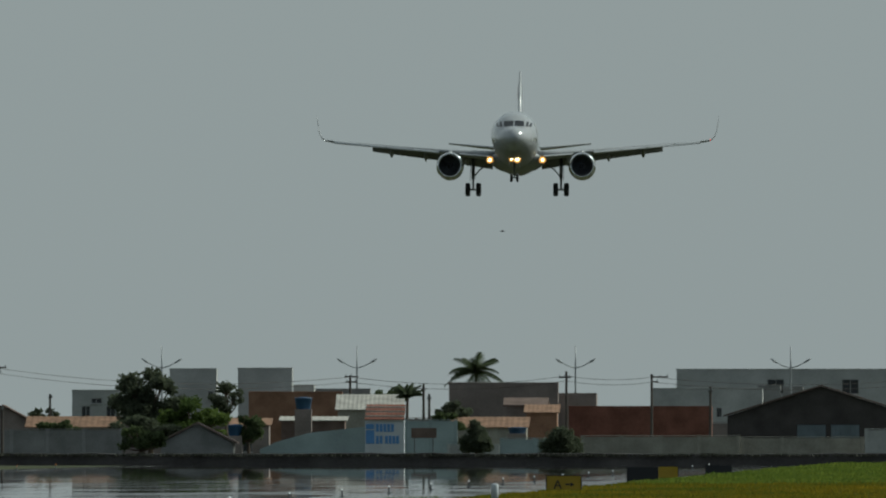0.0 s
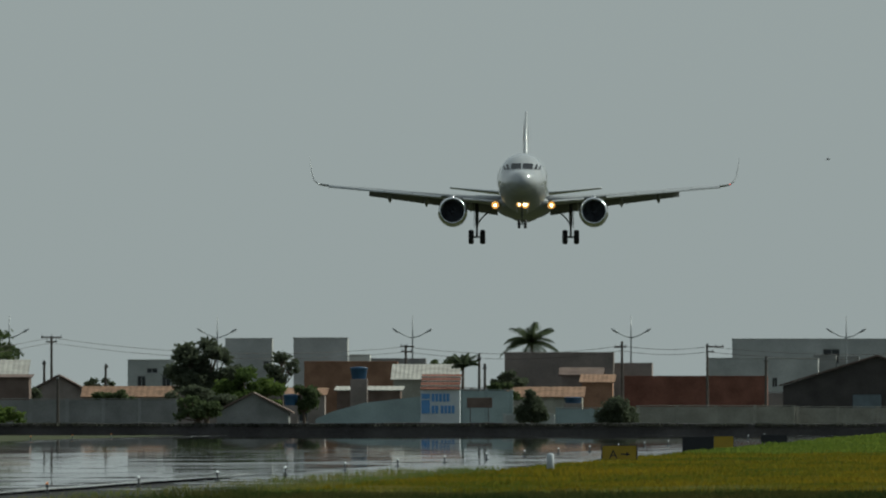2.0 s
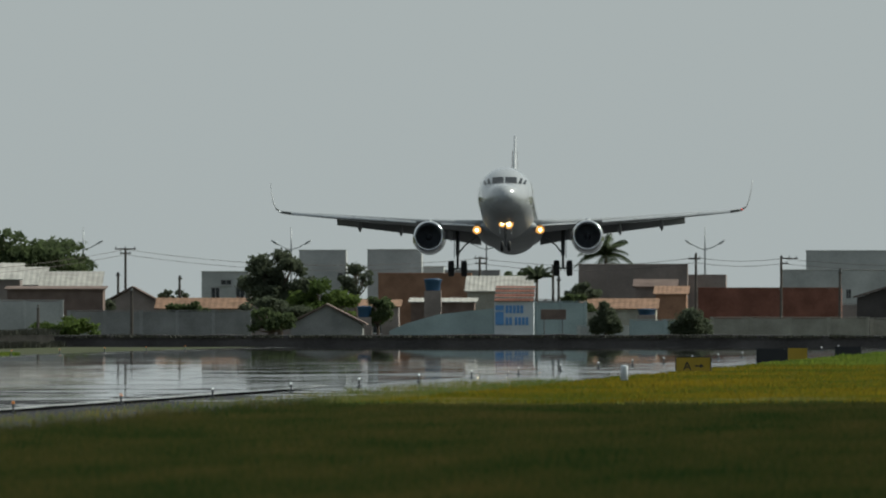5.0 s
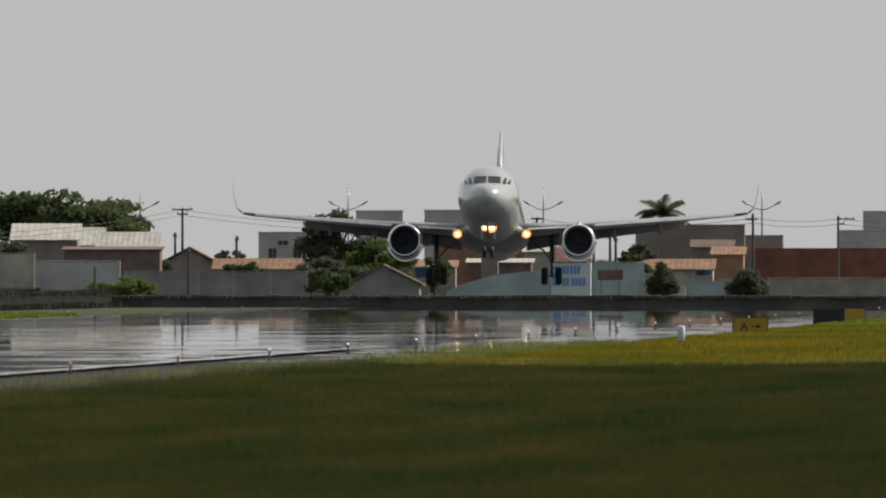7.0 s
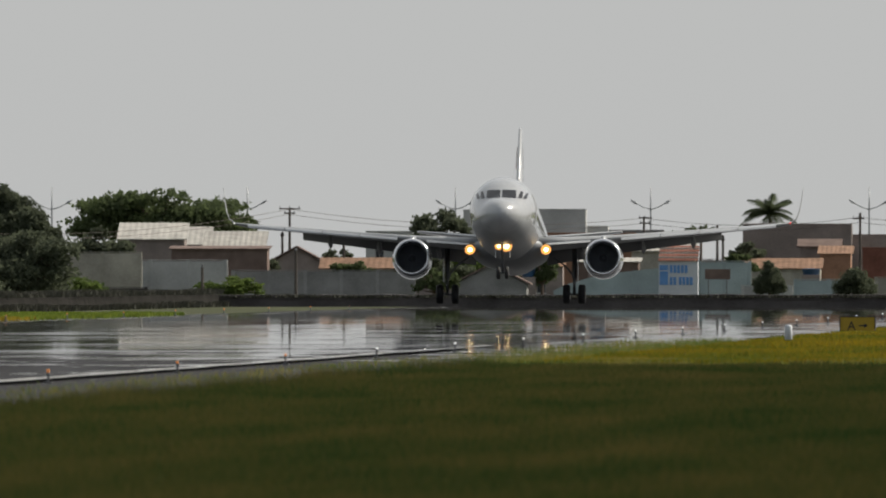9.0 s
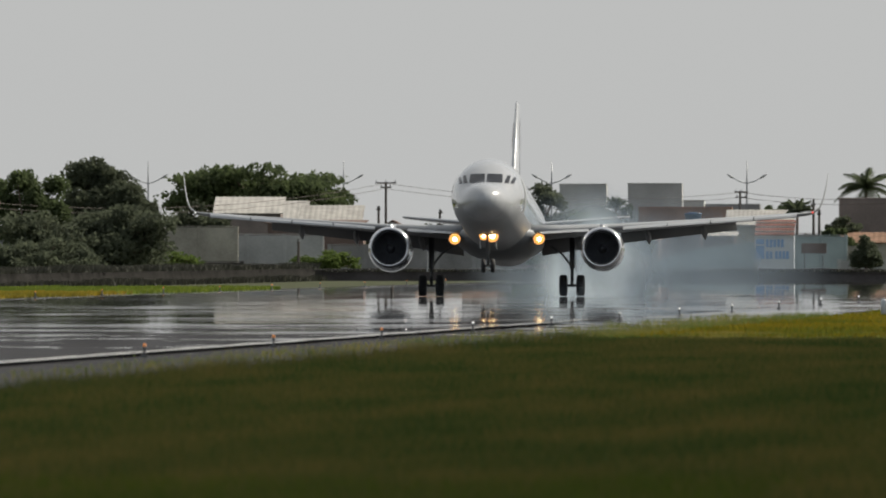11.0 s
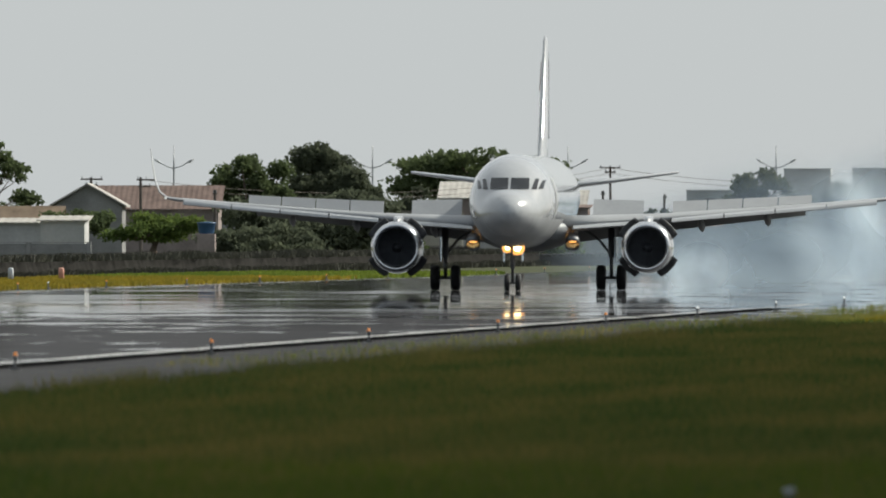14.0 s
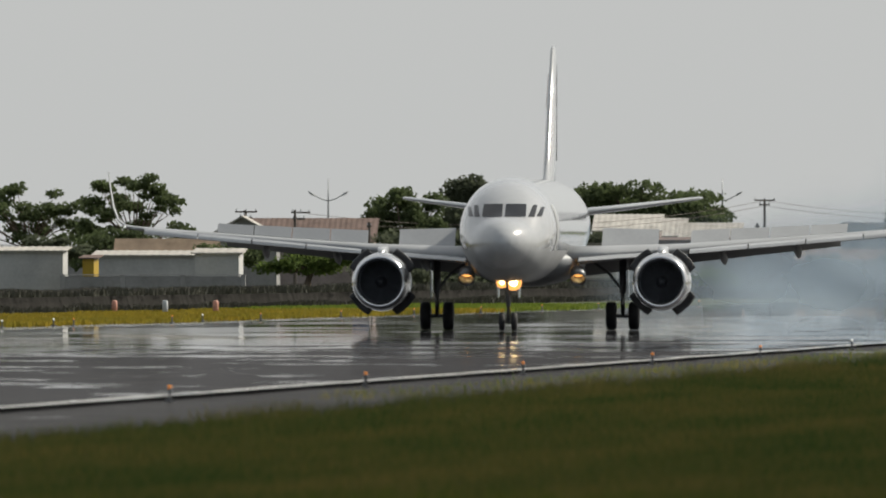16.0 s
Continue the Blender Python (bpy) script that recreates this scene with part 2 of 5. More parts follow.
VERGE_GREEN = leafy("green_verge_grass", (0.17, 0.21, 0.03), (0.10, 0.15, 0.025), 0.45, 1.0, (0.1, 0.03, 1))
FAR_GRASS = leafy("far_verge_grass", (0.29, 0.21, 0.025), (0.18, 0.16, 0.025), 0.45, 1.0, (0.1, 0.03, 1))
LEAF_DARK = leafy("dark_broad_leaves", (0.13, 0.148, 0.095), (0.09, 0.104, 0.07), 0.5)
LEAF_MID = leafy("mid_green_leaves", (0.12, 0.155, 0.065), (0.075, 0.095, 0.05), 0.5)
LEAF_LIGHT = leafy("bright_green_leaves", (0.15, 0.2, 0.05), (0.075, 0.11, 0.035), 0.5)
PALM_LEAF = leafy("palm_leaves", (0.10, 0.12, 0.065), (0.06, 0.075, 0.045), 0.5)
BARK = material("grey_brown_bark", (0.13, 0.10, 0.08), 0.9, 0, 0.35, 0.6, 0.4)
PLASTER_WHITE = material("weathered_white_plaster", (0.42, 0.42, 0.41), 0.85, 0, 0.22, 2.5, 0.15)
PLASTER_GREY = material("grey_render", (0.27, 0.265, 0.26), 0.9, 0, 0.28, 2.0, 0.2)
PLASTER_BROWN = material("brown_grey_render", (0.25, 0.21, 0.195), 0.9, 0, 0.3, 2.0, 0.2)
PLASTER_TEAL = material("faded_teal_paint", (0.30, 0.36, 0.365), 0.8, 0, 0.2, 2.0, 0.1)
PLASTER_BEIGE = material("stained_beige_plaster", (0.33, 0.31, 0.265), 0.9, 0, 0.3, 1.8, 0.2)
BRICK_RED = material("bare_red_brickwork", (0.21, 0.095, 0.07), 0.9, 0, 0.35, 1.6, 0.3)
BRICK_ORANGE = material("orange_clay_brickwork", (0.29, 0.165, 0.11), 0.9, 0, 0.3, 1.4, 0.3)
TILE_ORANGE = material("orange_clay_tile", (0.245, 0.15, 0.1), 0.85, 0, 0.35, 0.8, 0.3)
TILE_PALE = material("bleached_fibre_cement", (0.42, 0.40, 0.365), 0.85, 0, 0.25, 1.0, 0.3)
TILE_BROWN = material("dark_brown_tile", (0.15, 0.11, 0.095), 0.85, 0, 0.3, 1.0, 0.3)
TILE_DULL = material("mossy_brown_clay_tile", (0.19, 0.145, 0.105), 0.9, 0, 0.3, 1.0, 0.3)
SHED_BROWN = material("dark_weathered_shed_wall", (0.085, 0.075, 0.072), 0.9, 0, 0.3, 2.0, 0.2)
GATE_BLUE = material("bluish_grey_sheet_metal", (0.16, 0.19, 0.21), 0.6, 0.2, 0.2, 1.0)
DARK_OPENING = material("dark_window_glass", (0.03, 0.033, 0.036), 0.25, 0, 0.2, 1.0)
WOOD_POLE = material("weathered_pole_wood", (0.11, 0.095, 0.085), 0.9, 0, 0.3, 0.6)
GALVANISED = material("galvanised_steel", (0.30, 0.31, 0.32), 0.5, 0.4, 0.2, 0.8)
TANK_BLUE = material("blue_water_tank_plastic", (0.035, 0.095, 0.2), 0.5, 0, 0.2, 0.8)
SIGN_WHITE = material("white_painted_sign", (0.55, 0.57, 0.6), 0.7, 0, 0.1, 1.0)
SIGN_BLUE = material("blue_sign_letters", (0.12, 0.27, 0.55), 0.7, 0, 0.1, 0.6)
SIGN_YELLOW = material("yellow_sign_face", (0.38, 0.25, 0.012), 0.5, 0, 0.15, 0.6)
SIGN_BLACK = material("black_sign_face", (0.012, 0.012, 0.013), 0.5, 0, 0.2, 0.6)
LAMP_ORANGE = material("amber_light_dome", (0.75, 0.24, 0.03), 0.3, 0, 0.1, 0.2, glow=0.35)
LAMP_CLEAR = material("clear_light_dome", (0.85, 0.85, 0.82), 0.2, 0, 0.1, 0.2, glow=0.5)
MARKER_RED = material("orange_red_marker_paint", (0.62, 0.30, 0.22), 0.6, 0, 0.15, 0.3)


# ---- mesh helpers ----
def mesh(name, bm, mat, smooth=False):
    me = bpy.data.meshes.new(name)
    bm.normal_update()
    bm.to_mesh(me)
    bm.free()
    me.materials.append(mat)
    if smooth:
        for p in me.polygons:
            p.use_smooth = True
    return me


def part(name, bm, mat, parent, label="", smooth=False):
    """One mesh under a thing or a part."""
    ob = new(name, mesh(name, bm, mat, smooth))
    ob.parent = parent
    if label:
        tagged(ob, label)
    return ob


def thing(name, label, category, at=(0, 0, 0), group="", turn=0.0, kind=""):
    ob = new(name)
    ob.matrix_basis = pose(*at, 0, 0, turn)
    return tagged(ob, label, category, group, kind)


def boxes(*spans):
    """One bmesh of boxes, each (x0, x1, y0, y1, z0, z1), slightly bevelled."""
    bm = bmesh.new()
    for x0, x1, y0, y1, z0, z1 in spans:
        m = Matrix.Translation(((x0 + x1) / 2, (y0 + y1) / 2, (z0 + z1) / 2)) @ Matrix.Diagonal((x1 - x0, y1 - y0, z1 - z0, 1))
        bmesh.ops.create_cube(bm, size=1, matrix=m)
    least = min(min(b - a for a, b in ((s[0], s[1]), (s[2], s[3]), (s[4], s[5]))) for s in spans)
    bmesh.ops.bevel(bm, geom=bm.edges[:], offset=min(0.02, least * 0.2), segments=1, affect="EDGES")
    return bm


def tube(points, radii, sides=10, bm=None):
    """A round bar through the points, its radius given at each."""
    bm = bm or bmesh.new()
    points = [Vector(p) for p in points]
    radii = radii if hasattr(radii, "__len__") else [radii] * len(points)
    rings = []
    for i, p in enumerate(points):
        way = (points[min(i + 1, len(points) - 1)] - points[max(i - 1, 0)]).normalized()
        turn = way.to_track_quat("Z", "Y")
        rings.append([bm.verts.new(p + turn @ Vector((math.cos(a) * radii[i], math.sin(a) * radii[i], 0)))
                      for a in (2 * math.pi * k / sides for k in range(sides))])
    for a, b in zip(rings, rings[1:]):
        for k in range(sides):
            bm.faces.new((a[k], a[(k + 1) % sides], b[(k + 1) % sides], b[k]))
    bm.faces.new(rings[0][::-1])
    bm.faces.new(rings[-1])
    return bm


def lathe(profile, axis="y", sides=32, bm=None, centre=(0, 0, 0), close=False):
    """A turned body: profile of (along, radius) about the axis through centre."""
    bm = bm or bmesh.new()
    c = Vector(centre)
    rings = []
    for along, r in profile:
        ring = []
        for k in range(sides):
            a = 2 * math.pi * k / sides
            if axis == "y":
                v = Vector((r * math.cos(a), along, r * math.sin(a)))
            elif axis == "x":
                v = Vector((along, r * math.cos(a), r * math.sin(a)))
            else:
                v = Vector((r * math.cos(a), r * math.sin(a), along))
            ring.append(bm.verts.new(c + v))
        rings.append(ring)
    pairs = list(zip(rings, rings[1:])) + ([(rings[-1], rings[0])] if close else [])
    for a, b in pairs:
        for k in range(sides):
            bm.faces.new((a[k], a[(k + 1) % sides], b[(k + 1) % sides], b[k]))
    if not close:
        bm.faces.new(rings[0][::-1])
        bm.faces.new(rings[-1])
    bmesh.ops.recalc_face_normals(bm, faces=bm.faces[:])
    return bm


def loft(rings, bm=None, caps=True):
    """A skin through rings of equal count."""
    bm = bm or bmesh.new()
    made = [[bm.verts.new(p) for p in ring] for ring in rings]
    for a, b in zip(made, made[1:]):
        for k in range(len(a)):
            bm.faces.new((a[k], a[(k + 1) % len(a)], b[(k + 1) % len(a)], b[k]))
    if caps:
        bm.faces.new(made[0][::-1])
        bm.faces.new(made[-1])
    bmesh.ops.recalc_face_normals(bm, faces=bm.faces[:])
    return bm


def mesh_from(name, verts, faces, mat):
    me = bpy.data.meshes.new(name)
    me.from_pydata(verts, [], faces)
    me.materials.append(mat)
    return me


def ax(bearing, d):
    """East-west place in metres of a bearing at d metres along the runway."""
    return (bearing - 2440) * d / LENS


def az(drop, d):
    """Height in metres of a sight line at d metres."""
    return 2.7 - (drop - 484) * d / LENS


# ---- ground, runway, verge ----
def sheet(name, x0, x1, y0, y1, z, mat, label, category, cuts=1):
    bm = bmesh.new()
    bmesh.ops.create_grid(bm, x_segments=cuts, y_segments=cuts, size=0.5,
                          matrix=Matrix.Translation(((x0 + x1) / 2, (y0 + y1) / 2, z)) @ Matrix.Diagonal((x1 - x0, y1 - y0, 1, 1)))
    return tagged(new(name, mesh(name, bm, mat)), label, category, kind="structure")


sheet("ground", -2500, 2500, -900, 4600, -0.06, EARTH, "dark green soil and turf reaching the horizon", "ground")
sheet("runway", -81.0, -36.0, -300, 1925, 0.0, ASPHALT, "wet dark asphalt runway with standing water", "runway")
sheet("shoulder_near", -35.996, -27.6, -300, 1925, -0.004, SHOULDER, "damp worn asphalt runway shoulder", "runway shoulder")
sheet("shoulder_far", -83.5, -81.004, -300, 1925, -0.004, SHOULDER, "damp asphalt shoulder beside the far verge", "runway shoulder")


def strip(name, x0, x1, y0, y1, z, mat, label, category, sway):
    """A long narrow band whose two edges wander a little."""
    verts, n = [], int((y1 - y0) / 4)
    for i in range(n + 1):
        y = y0 + (y1 - y0) * i / n
        for x, seed in ((x0, 1.0), (x1, 9.0)):
            verts.append((x + sway * noise.noise(Vector((y * 0.045, seed, z * 900))) + sway * 0.5 * noise.noise(Vector((y * 0.15, seed, 4))), y, z))
    faces = [(2 * i, 2 * i + 1, 2 * i + 3, 2 * i + 2) for i in range(n)]
    return tagged(new(name, mesh_from(name, verts, faces, mat)), label, category, kind="structure")


strip("runway_edge_line_near", -37.2, -36.56, 150, 900, 0.005, LINE_PAINT, "worn white painted runway edge line", "runway marking", 0.14)
strip("runway_joint_near", -36.49, -35.45, 150, 850, 0.009, EDGE_STRIP, "black strip beside the edge line", "runway joint", 0.26)
sheet("runway_edge_line_far", -80.5, -79.6, -300, 1900, 0.005, LINE_PAINT, "worn white painted far edge line", "runway marking")


def grass_field(name, x0, x1, y0, y1, count, height, width, mat, label, seed, near_first=True, foot=-0.06):
    """Tufts of three bent blades each, as one piece of turf."""
    rng = np.random.default_rng(seed)
    u = rng.random(count)
    ys = y0 + (y1 - y0) * (u ** 1.5 if near_first else u)
    ragged = np.array([0.6 * noise.noise(Vector((y * 0.03, seed, 0))) + 0.4 * noise.noise(Vector((y * 0.2, seed, 5))) for y in ys])
    xs = x0 + ragged + (x1 - x0 - ragged) * rng.random(count)
    verts, faces = [], []
    patch = [noise.noise(Vector((x * 0.31 + y * 0.013, y * 0.053, seed * 3.7))) for x, y in zip(xs, ys)]
    for x, y, p in zip(xs, ys, patch):
        h = height * (0.8 + 0.35 * p) * rng.uniform(0.6, 1.35)
        for _ in range(3):
            a = rng.uniform(0, math.pi)
            dx, dy = math.cos(a) * width / 2, math.sin(a) * width / 2
            lx, ly = rng.normal(0, 0.35) * h, rng.normal(0, 0.35) * h
            ox, oy = rng.normal(0, 0.12), rng.normal(0, 0.3)
            i = len(verts)
            verts += [(x + ox - dx, y + oy - dy, foot), (x + ox + dx, y + oy + dy, foot), (x + ox + lx, y + oy + ly, foot + 0.06 + h)]
            faces.append((i, i + 1, i + 2))
    return tagged(new(name, mesh_from(name, verts, faces, mat)), label, "grass", kind="stuff")


grass_field("grass_near", -28.3, -1.5, 205, 730, 100000, 0.2, 0.09, SHADE_GRASS, "green and yellowish airfield grass, tinted as in shade", 3)
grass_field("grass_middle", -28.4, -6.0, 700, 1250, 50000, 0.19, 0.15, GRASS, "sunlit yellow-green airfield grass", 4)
grass_field("grass_distant", -28.4, -4.0, 1200, 1960, 30000, 0.25, 0.3, VERGE_GREEN, "sunlit bright green distant airfield grass", 5, False)
grass_field("grass_verge_dry", -101.0, -83.3, 880, 1400, 26000, 0.2, 0.22, FAR_GRASS, "sunlit yellowed mown verge beyond the runway", 6, False)
grass_field("grass_verge_green", -101.0, -83.3, 1390, 1555, 9000, 0.22, 0.28, VERGE_GREEN, "sunlit bright green verge beyond the runway", 8, False)


grass_field("weeds_at_shoulder", -28.9, -27.7, 330, 900, 4500, 0.36, 0.03, SHADE_GRASS, "tall thin weeds along the runway shoulder", 7, False)
grass_field("grass_tufts_near", -21.0, -8.5, 215, 268, 5000, 0.26, 0.035, VERGE_GREEN, "fresh green tufts in the nearest grass", 10, False)
grass_field("weeds_in_cracks", -33.5, -28.6, 480, 950, 2400, 0.19, 0.025, SHADE_GRASS, "sparse thin weeds in the cracked shoulder", 9, False)


# ---- the aircraft ----
CZ = 4.06  # height of the cabin's axis over the ground
NOSE = -20.7  # the nose lies this far ahead of the main wheels


BODY = [(0.0, -0.45, -0.6, 0.06), (0.12, -0.18, -0.87, 0.33), (0.35, 0.05, -1.08, 0.6), (0.75, 0.28, -1.32, 0.90), (1.3, 0.45, -1.55, 1.18),
        (1.8, 0.58, -1.70, 1.38), (2.5, 1.02, -1.84, 1.58), (3.2, 1.44, -1.96, 1.74), (4.0, 1.78, -2.03, 1.87), (5.0, 2.02, -2.1, 1.95),
        (6.5, 2.15, -2.13, 2.0), (18.0, 2.15, -2.13, 2.0), (27.0, 2.15, -2.13, 2.0), (31.0, 2.13, -1.7, 1.93), (34.0, 2.03, -0.98, 1.65),
        (37.0, 1.8, 0.0, 1.1), (39.5, 1.5, 0.7, 0.5), (40.5, 1.3, 0.95, 0.22)]


def body_at(s):
    for a, b in zip(BODY, BODY[1:]):
        if s <= b[0]:
            k = (s - a[0]) / (b[0] - a[0])
            return [p + (q - p) * k for p, q in zip(a, b)]
    return BODY[-1]


def skin(s, angle, out=0.0):
    """A point of the cabin's skin: station from the nose, angle from the top towards +x."""
    _, top, bottom, half = body_at(s)
    mid, tall = (top + bottom) / 2, (top - bottom) / 2
    return Vector(((half + out) * math.sin(angle), NOSE + s, CZ + mid + (tall + out) * math.cos(angle)))


def station(z, angle):
    """The station of the nose at which the skin at that angle reaches height z."""
    low, high = 0.2, 6.0
    for _ in range(30):
        mid = (low + high) / 2
        low, high = (mid, high) if skin(mid, angle).z < z else (low, mid)
    return low


def aerofoil(le, chord, thick, side=1, span_axis="x", n=9, droop=0.0):
    """A closed wing section that starts at the leading edge le and runs aft."""
    ts = [(1 - math.cos(math.pi * i / n)) / 2 for i in range(n + 1)]
    shape = lambda t: thick * chord * 5 * (0.2969 * math.sqrt(t) - 0.126 * t - 0.3516 * t * t + 0.2843 * t ** 3 - 0.1015 * t ** 4)
    upper = [(t, shape(t) * 1.1) for t in ts]
    lower = [(t, -shape(t) * 0.8) for t in ts[1:-1]][::-1]
    ring = []
    for t, h in upper + lower:
        if span_axis == "x":
            ring.append(Vector((le[0], le[1] + t * chord, le[2] + h - droop * t * chord)))
        else:
            ring.append(Vector((le[0] + h, le[1] + t * chord, le[2])))
    return ring


# wing: distance out, leading edge behind the main wheels, its height, chord, thickness
WING = [(1.6, -5.9, 2.95, 6.6, 0.13), (3.4, -4.9, 3.08, 5.6, 0.12), (6.4, -3.35, 3.28, 4.0, 0.115), (10.0, -1.5, 3.58, 3.1, 0.11), (14.0, 0.6, 3.92, 2.2, 0.11), (16.3, 1.8, 4.13, 1.7, 0.11)]


def wing_at(x):
    for a, b in zip(WING, WING[1:]):
        if x <= b[0]:
            k = (x - a[0]) / (b[0] - a[0])
            return [p + (q - p) * k for p, q in zip(a, b)]
    return WING[-1]


def build_aircraft():
    craft = thing("airliner", "white twin-engine passenger jet with landing gear down and landing lamps lit", "airplane")
    moving = {"doors": [], "spoilers": [], "wheels": [], "wings": [], "legs": [], "lamps": []}
    # cabin
    stations = sorted({0.0, 0.05, 0.2, 0.5, 1.0, 1.6, 2.2, 2.8, 3.6, 4.5, 5.7, *[b[0] for b in BODY], 8, 10, 12, 15, 21, 24, 29, 32.5, 35.5, 38.3})
    fuselage = part("fuselage", loft([[skin(s, 2 * math.pi * k / 48) for k in range(48)] for s in stations]), WHITE_PAINT, craft, "glossy white painted fuselage, grey underside carried up to darken the lower nose", True)
    # Grey belly paint, its edge raised to put shade on the lower nose.
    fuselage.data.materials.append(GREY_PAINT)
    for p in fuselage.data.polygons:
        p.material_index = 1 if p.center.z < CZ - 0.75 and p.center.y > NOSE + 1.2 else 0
    # windscreen: two front panes and two side panes on each side
    for side in (1, -1):
        for z0, z1, a0, a1, rake in ((0.53, 1.04, 0.04, 0.63, -0.10), (0.53, 1.0, 0.70, 0.86, -0.07), (0.55, 0.93, 0.90, 1.03, -0.06)):
            bm = bmesh.new()
            rows = []
            for i in range(5):
                z = CZ + z0 + (z1 - z0) * i / 4
                rows.append([bm.verts.new(skin(station(z, a), side * a, 0.02)) for a in (a0 + (a1 - a0 + rake * i / 4) * j / 6 for j in range(7))])
            for ra, rb in zip(rows, rows[1:]):
                for j in range(6):
                    bm.faces.new((ra[j], ra[j + 1], rb[j + 1], rb[j]))
            bmesh.ops.recalc_face_normals(bm, faces=bm.faces[:])
            part("windscreen_pane", bm, GLASS, fuselage, "dark cockpit glass", True)
        # cabin windows and doors along the side
        for i in range(38):
            s = 7.6 + i * 0.533
            if 6.9 < s < 7.2:
                continue
            bm = bmesh.new()
            bm.faces.new([bm.verts.new(skin(s + dx, side * (1.57 - 0.27 + da), 0.012)) for dx, da in ((-.1, -.08), (.1, -.08), (.1, .08), (-.1, .08))])
            part("cabin_window", bm, GLASS, fuselage)
        for s in (5.6, 32.2):
            bm = bmesh.new()
            grid = [[bm.verts.new(skin(s + 0.42 * dx, side * (1.05 + 0.9 * j / 8), 0.015)) for dx in (-1, 1)] for j in range(9)]
            for ra, rb in zip(grid, grid[1:]):
                bm.faces.new((ra[0], ra[1], rb[1], rb[0]))
            part("cabin_door", bm, GREY_PAINT, fuselage)
    # belly fairing
    ribs = []
    for s, w, d in ((13.4, 0.6, 0.3), (14.4, 1.8, 0.75), (15.8, 2.3, 1.0), (19.0, 2.4, 1.1), (22.5, 2.25, 1.0), (25.0, 1.6, 0.7), (26.5, 0.6, 0.25)):
        ribs.append([Vector((w * math.cos(a), NOSE + s, 2.86 + d * (math.sin(a) if math.sin(a) < 0 else 0.6 * math.sin(a)))) for a in (2 * math.pi * k / 28 for k in range(28))])
    part("belly_fairing", loft(ribs), GREY_PAINT, craft, "light grey belly fairing", True)
    # wings and what they carry
    for side in (1, -1):
        rings = [aerofoil((side * x, y, z), c, t) for x, y, z, c, t in WING]
        # the upturned tip
        for dx, dy, dz, c in ((0.42, 0.35, 0.08, 1.45), (0.78, 0.8, 0.35, 1.2), (1.0, 1.25, 0.85, 1.0), (1.16, 1.75, 1.6, 0.75), (1.28, 2.25, 2.35, 0.45)):
            ring = aerofoil((0, 0, 0), c, 0.09)
            tilt = math.atan2(dz, dx) * min(1.0, dz / 0.8 + 0.15)
            turn = Matrix.Rotation(-side * tilt, 3, "Y")
            rings.append([turn @ p + Vector((side * (16.3 + dx), 1.8 + dy, 4.13 + dz)) for p in ring])
        wing = part("wing", loft(rings), GREY_PAINT, craft, "grey swept wing with upturned tip", True)
        moving["wings"].append((wing, side))
        # leading edge slats, drooped
        for x0, x1 in ((2.3, 4.9), (6.7, 9.0), (9.05, 11.3), (11.35, 13.6), (13.65, 15.9)):
            rr = []
            for x in (x0, x1):
                _, y, z, c, _ = wing_at(x)
                w = 0.15 * c + 0.08
                rr.append([Vector((side * x, y + p[0] * w - 0.25, z + p[1] - 0.12)) for p in ((0, -.06), (.12, .05), (.5, .15), (1.0, .2), (.9, .15), (.5, .03), (.2, -.09))])
            part("slat", loft(rr), WHITE_PAINT, wing, "pale painted leading edge slat")
        # flaps, lowered
        for x0, x1 in ((2.1, 6.3), (6.4, 12.6)):
            rr = []
            for x in (x0, x1):
                _, y, z, c, _ = wing_at(x)
                fc = 0.2 * c + 0.2
                turn = Matrix.Rotation(-radians(32), 3, "X")
                rr.append([turn @ p + Vector((side * x, y + c * 0.97, z - 0.02)) for p in aerofoil((0, 0, 0), fc, 0.12)])
            part("flap", loft(rr), DARK_PANEL, wing, "lowered grey trailing flap", True)
        # flap track fairings
        for x in (4.3, 7.9, 10.9):
            _, y, z, c, _ = wing_at(x)
            pts = [(side * x, y + c * 0.45, z - 0.16), (side * x, y + c * 0.7, z - 0.34), (side * x, y + c * 0.98, z - 0.52), (side * x, y + c * 1.2, z - 0.72)]
            part("flap_track_fairing", tube(pts, [0.05, 0.16, 0.16, 0.04], 10), DARK_PANEL, wing, "", True)
        # spoilers: hinged panels on the upper skin
        for x0, x1 in ((3.0, 5.3), (6.6, 8.15), (8.2, 9.75), (9.8, 11.35), (11.4, 12.9)):
            xm = (x0 + x1) / 2
            _, y, z, c, _ = wing_at(xm)
            p0, p1 = wing_at(x0), wing_at(x1)
            bm = bmesh.new()
            base = Vector((side * xm, y + c * 0.66, z + 0.055 * c))
            pts = []
            for w, sx in ((p0, x0), (p1, x1)):
                b0 = Vector((side * sx, w[1] + w[3] * 0.66, w[2] + 0.056 * w[3])) - base
                pts.append((b0, b0 + Vector((0, 0.2 * w[3] + 0.12, -0.03 * w[3]))))
            for dz in (0.0, 0.035):
                for b0, b1 in pts:
                    bm.verts.new(b0 + Vector((0, 0, dz)))
                    bm.verts.new(b1 + Vector((0, 0, dz)))
            v = list(bm.verts)
            for f in ((0, 1, 3, 2), (4, 6, 7, 5), (0, 4, 5, 1), (2, 3, 7, 6), (0, 2, 6, 4), (1, 5, 7, 3)):
                bm.faces.new([v[q] for q in f])
            bmesh.ops.recalc_face_normals(bm, faces=bm.faces[:])
            sp = part("spoiler", bm, GREY_PAINT, wing, "hinged grey spoiler panel")
            line = (pts[1][0] - pts[0][0]) * side
            moving["spoilers"].append((sp, base, line.normalized()))
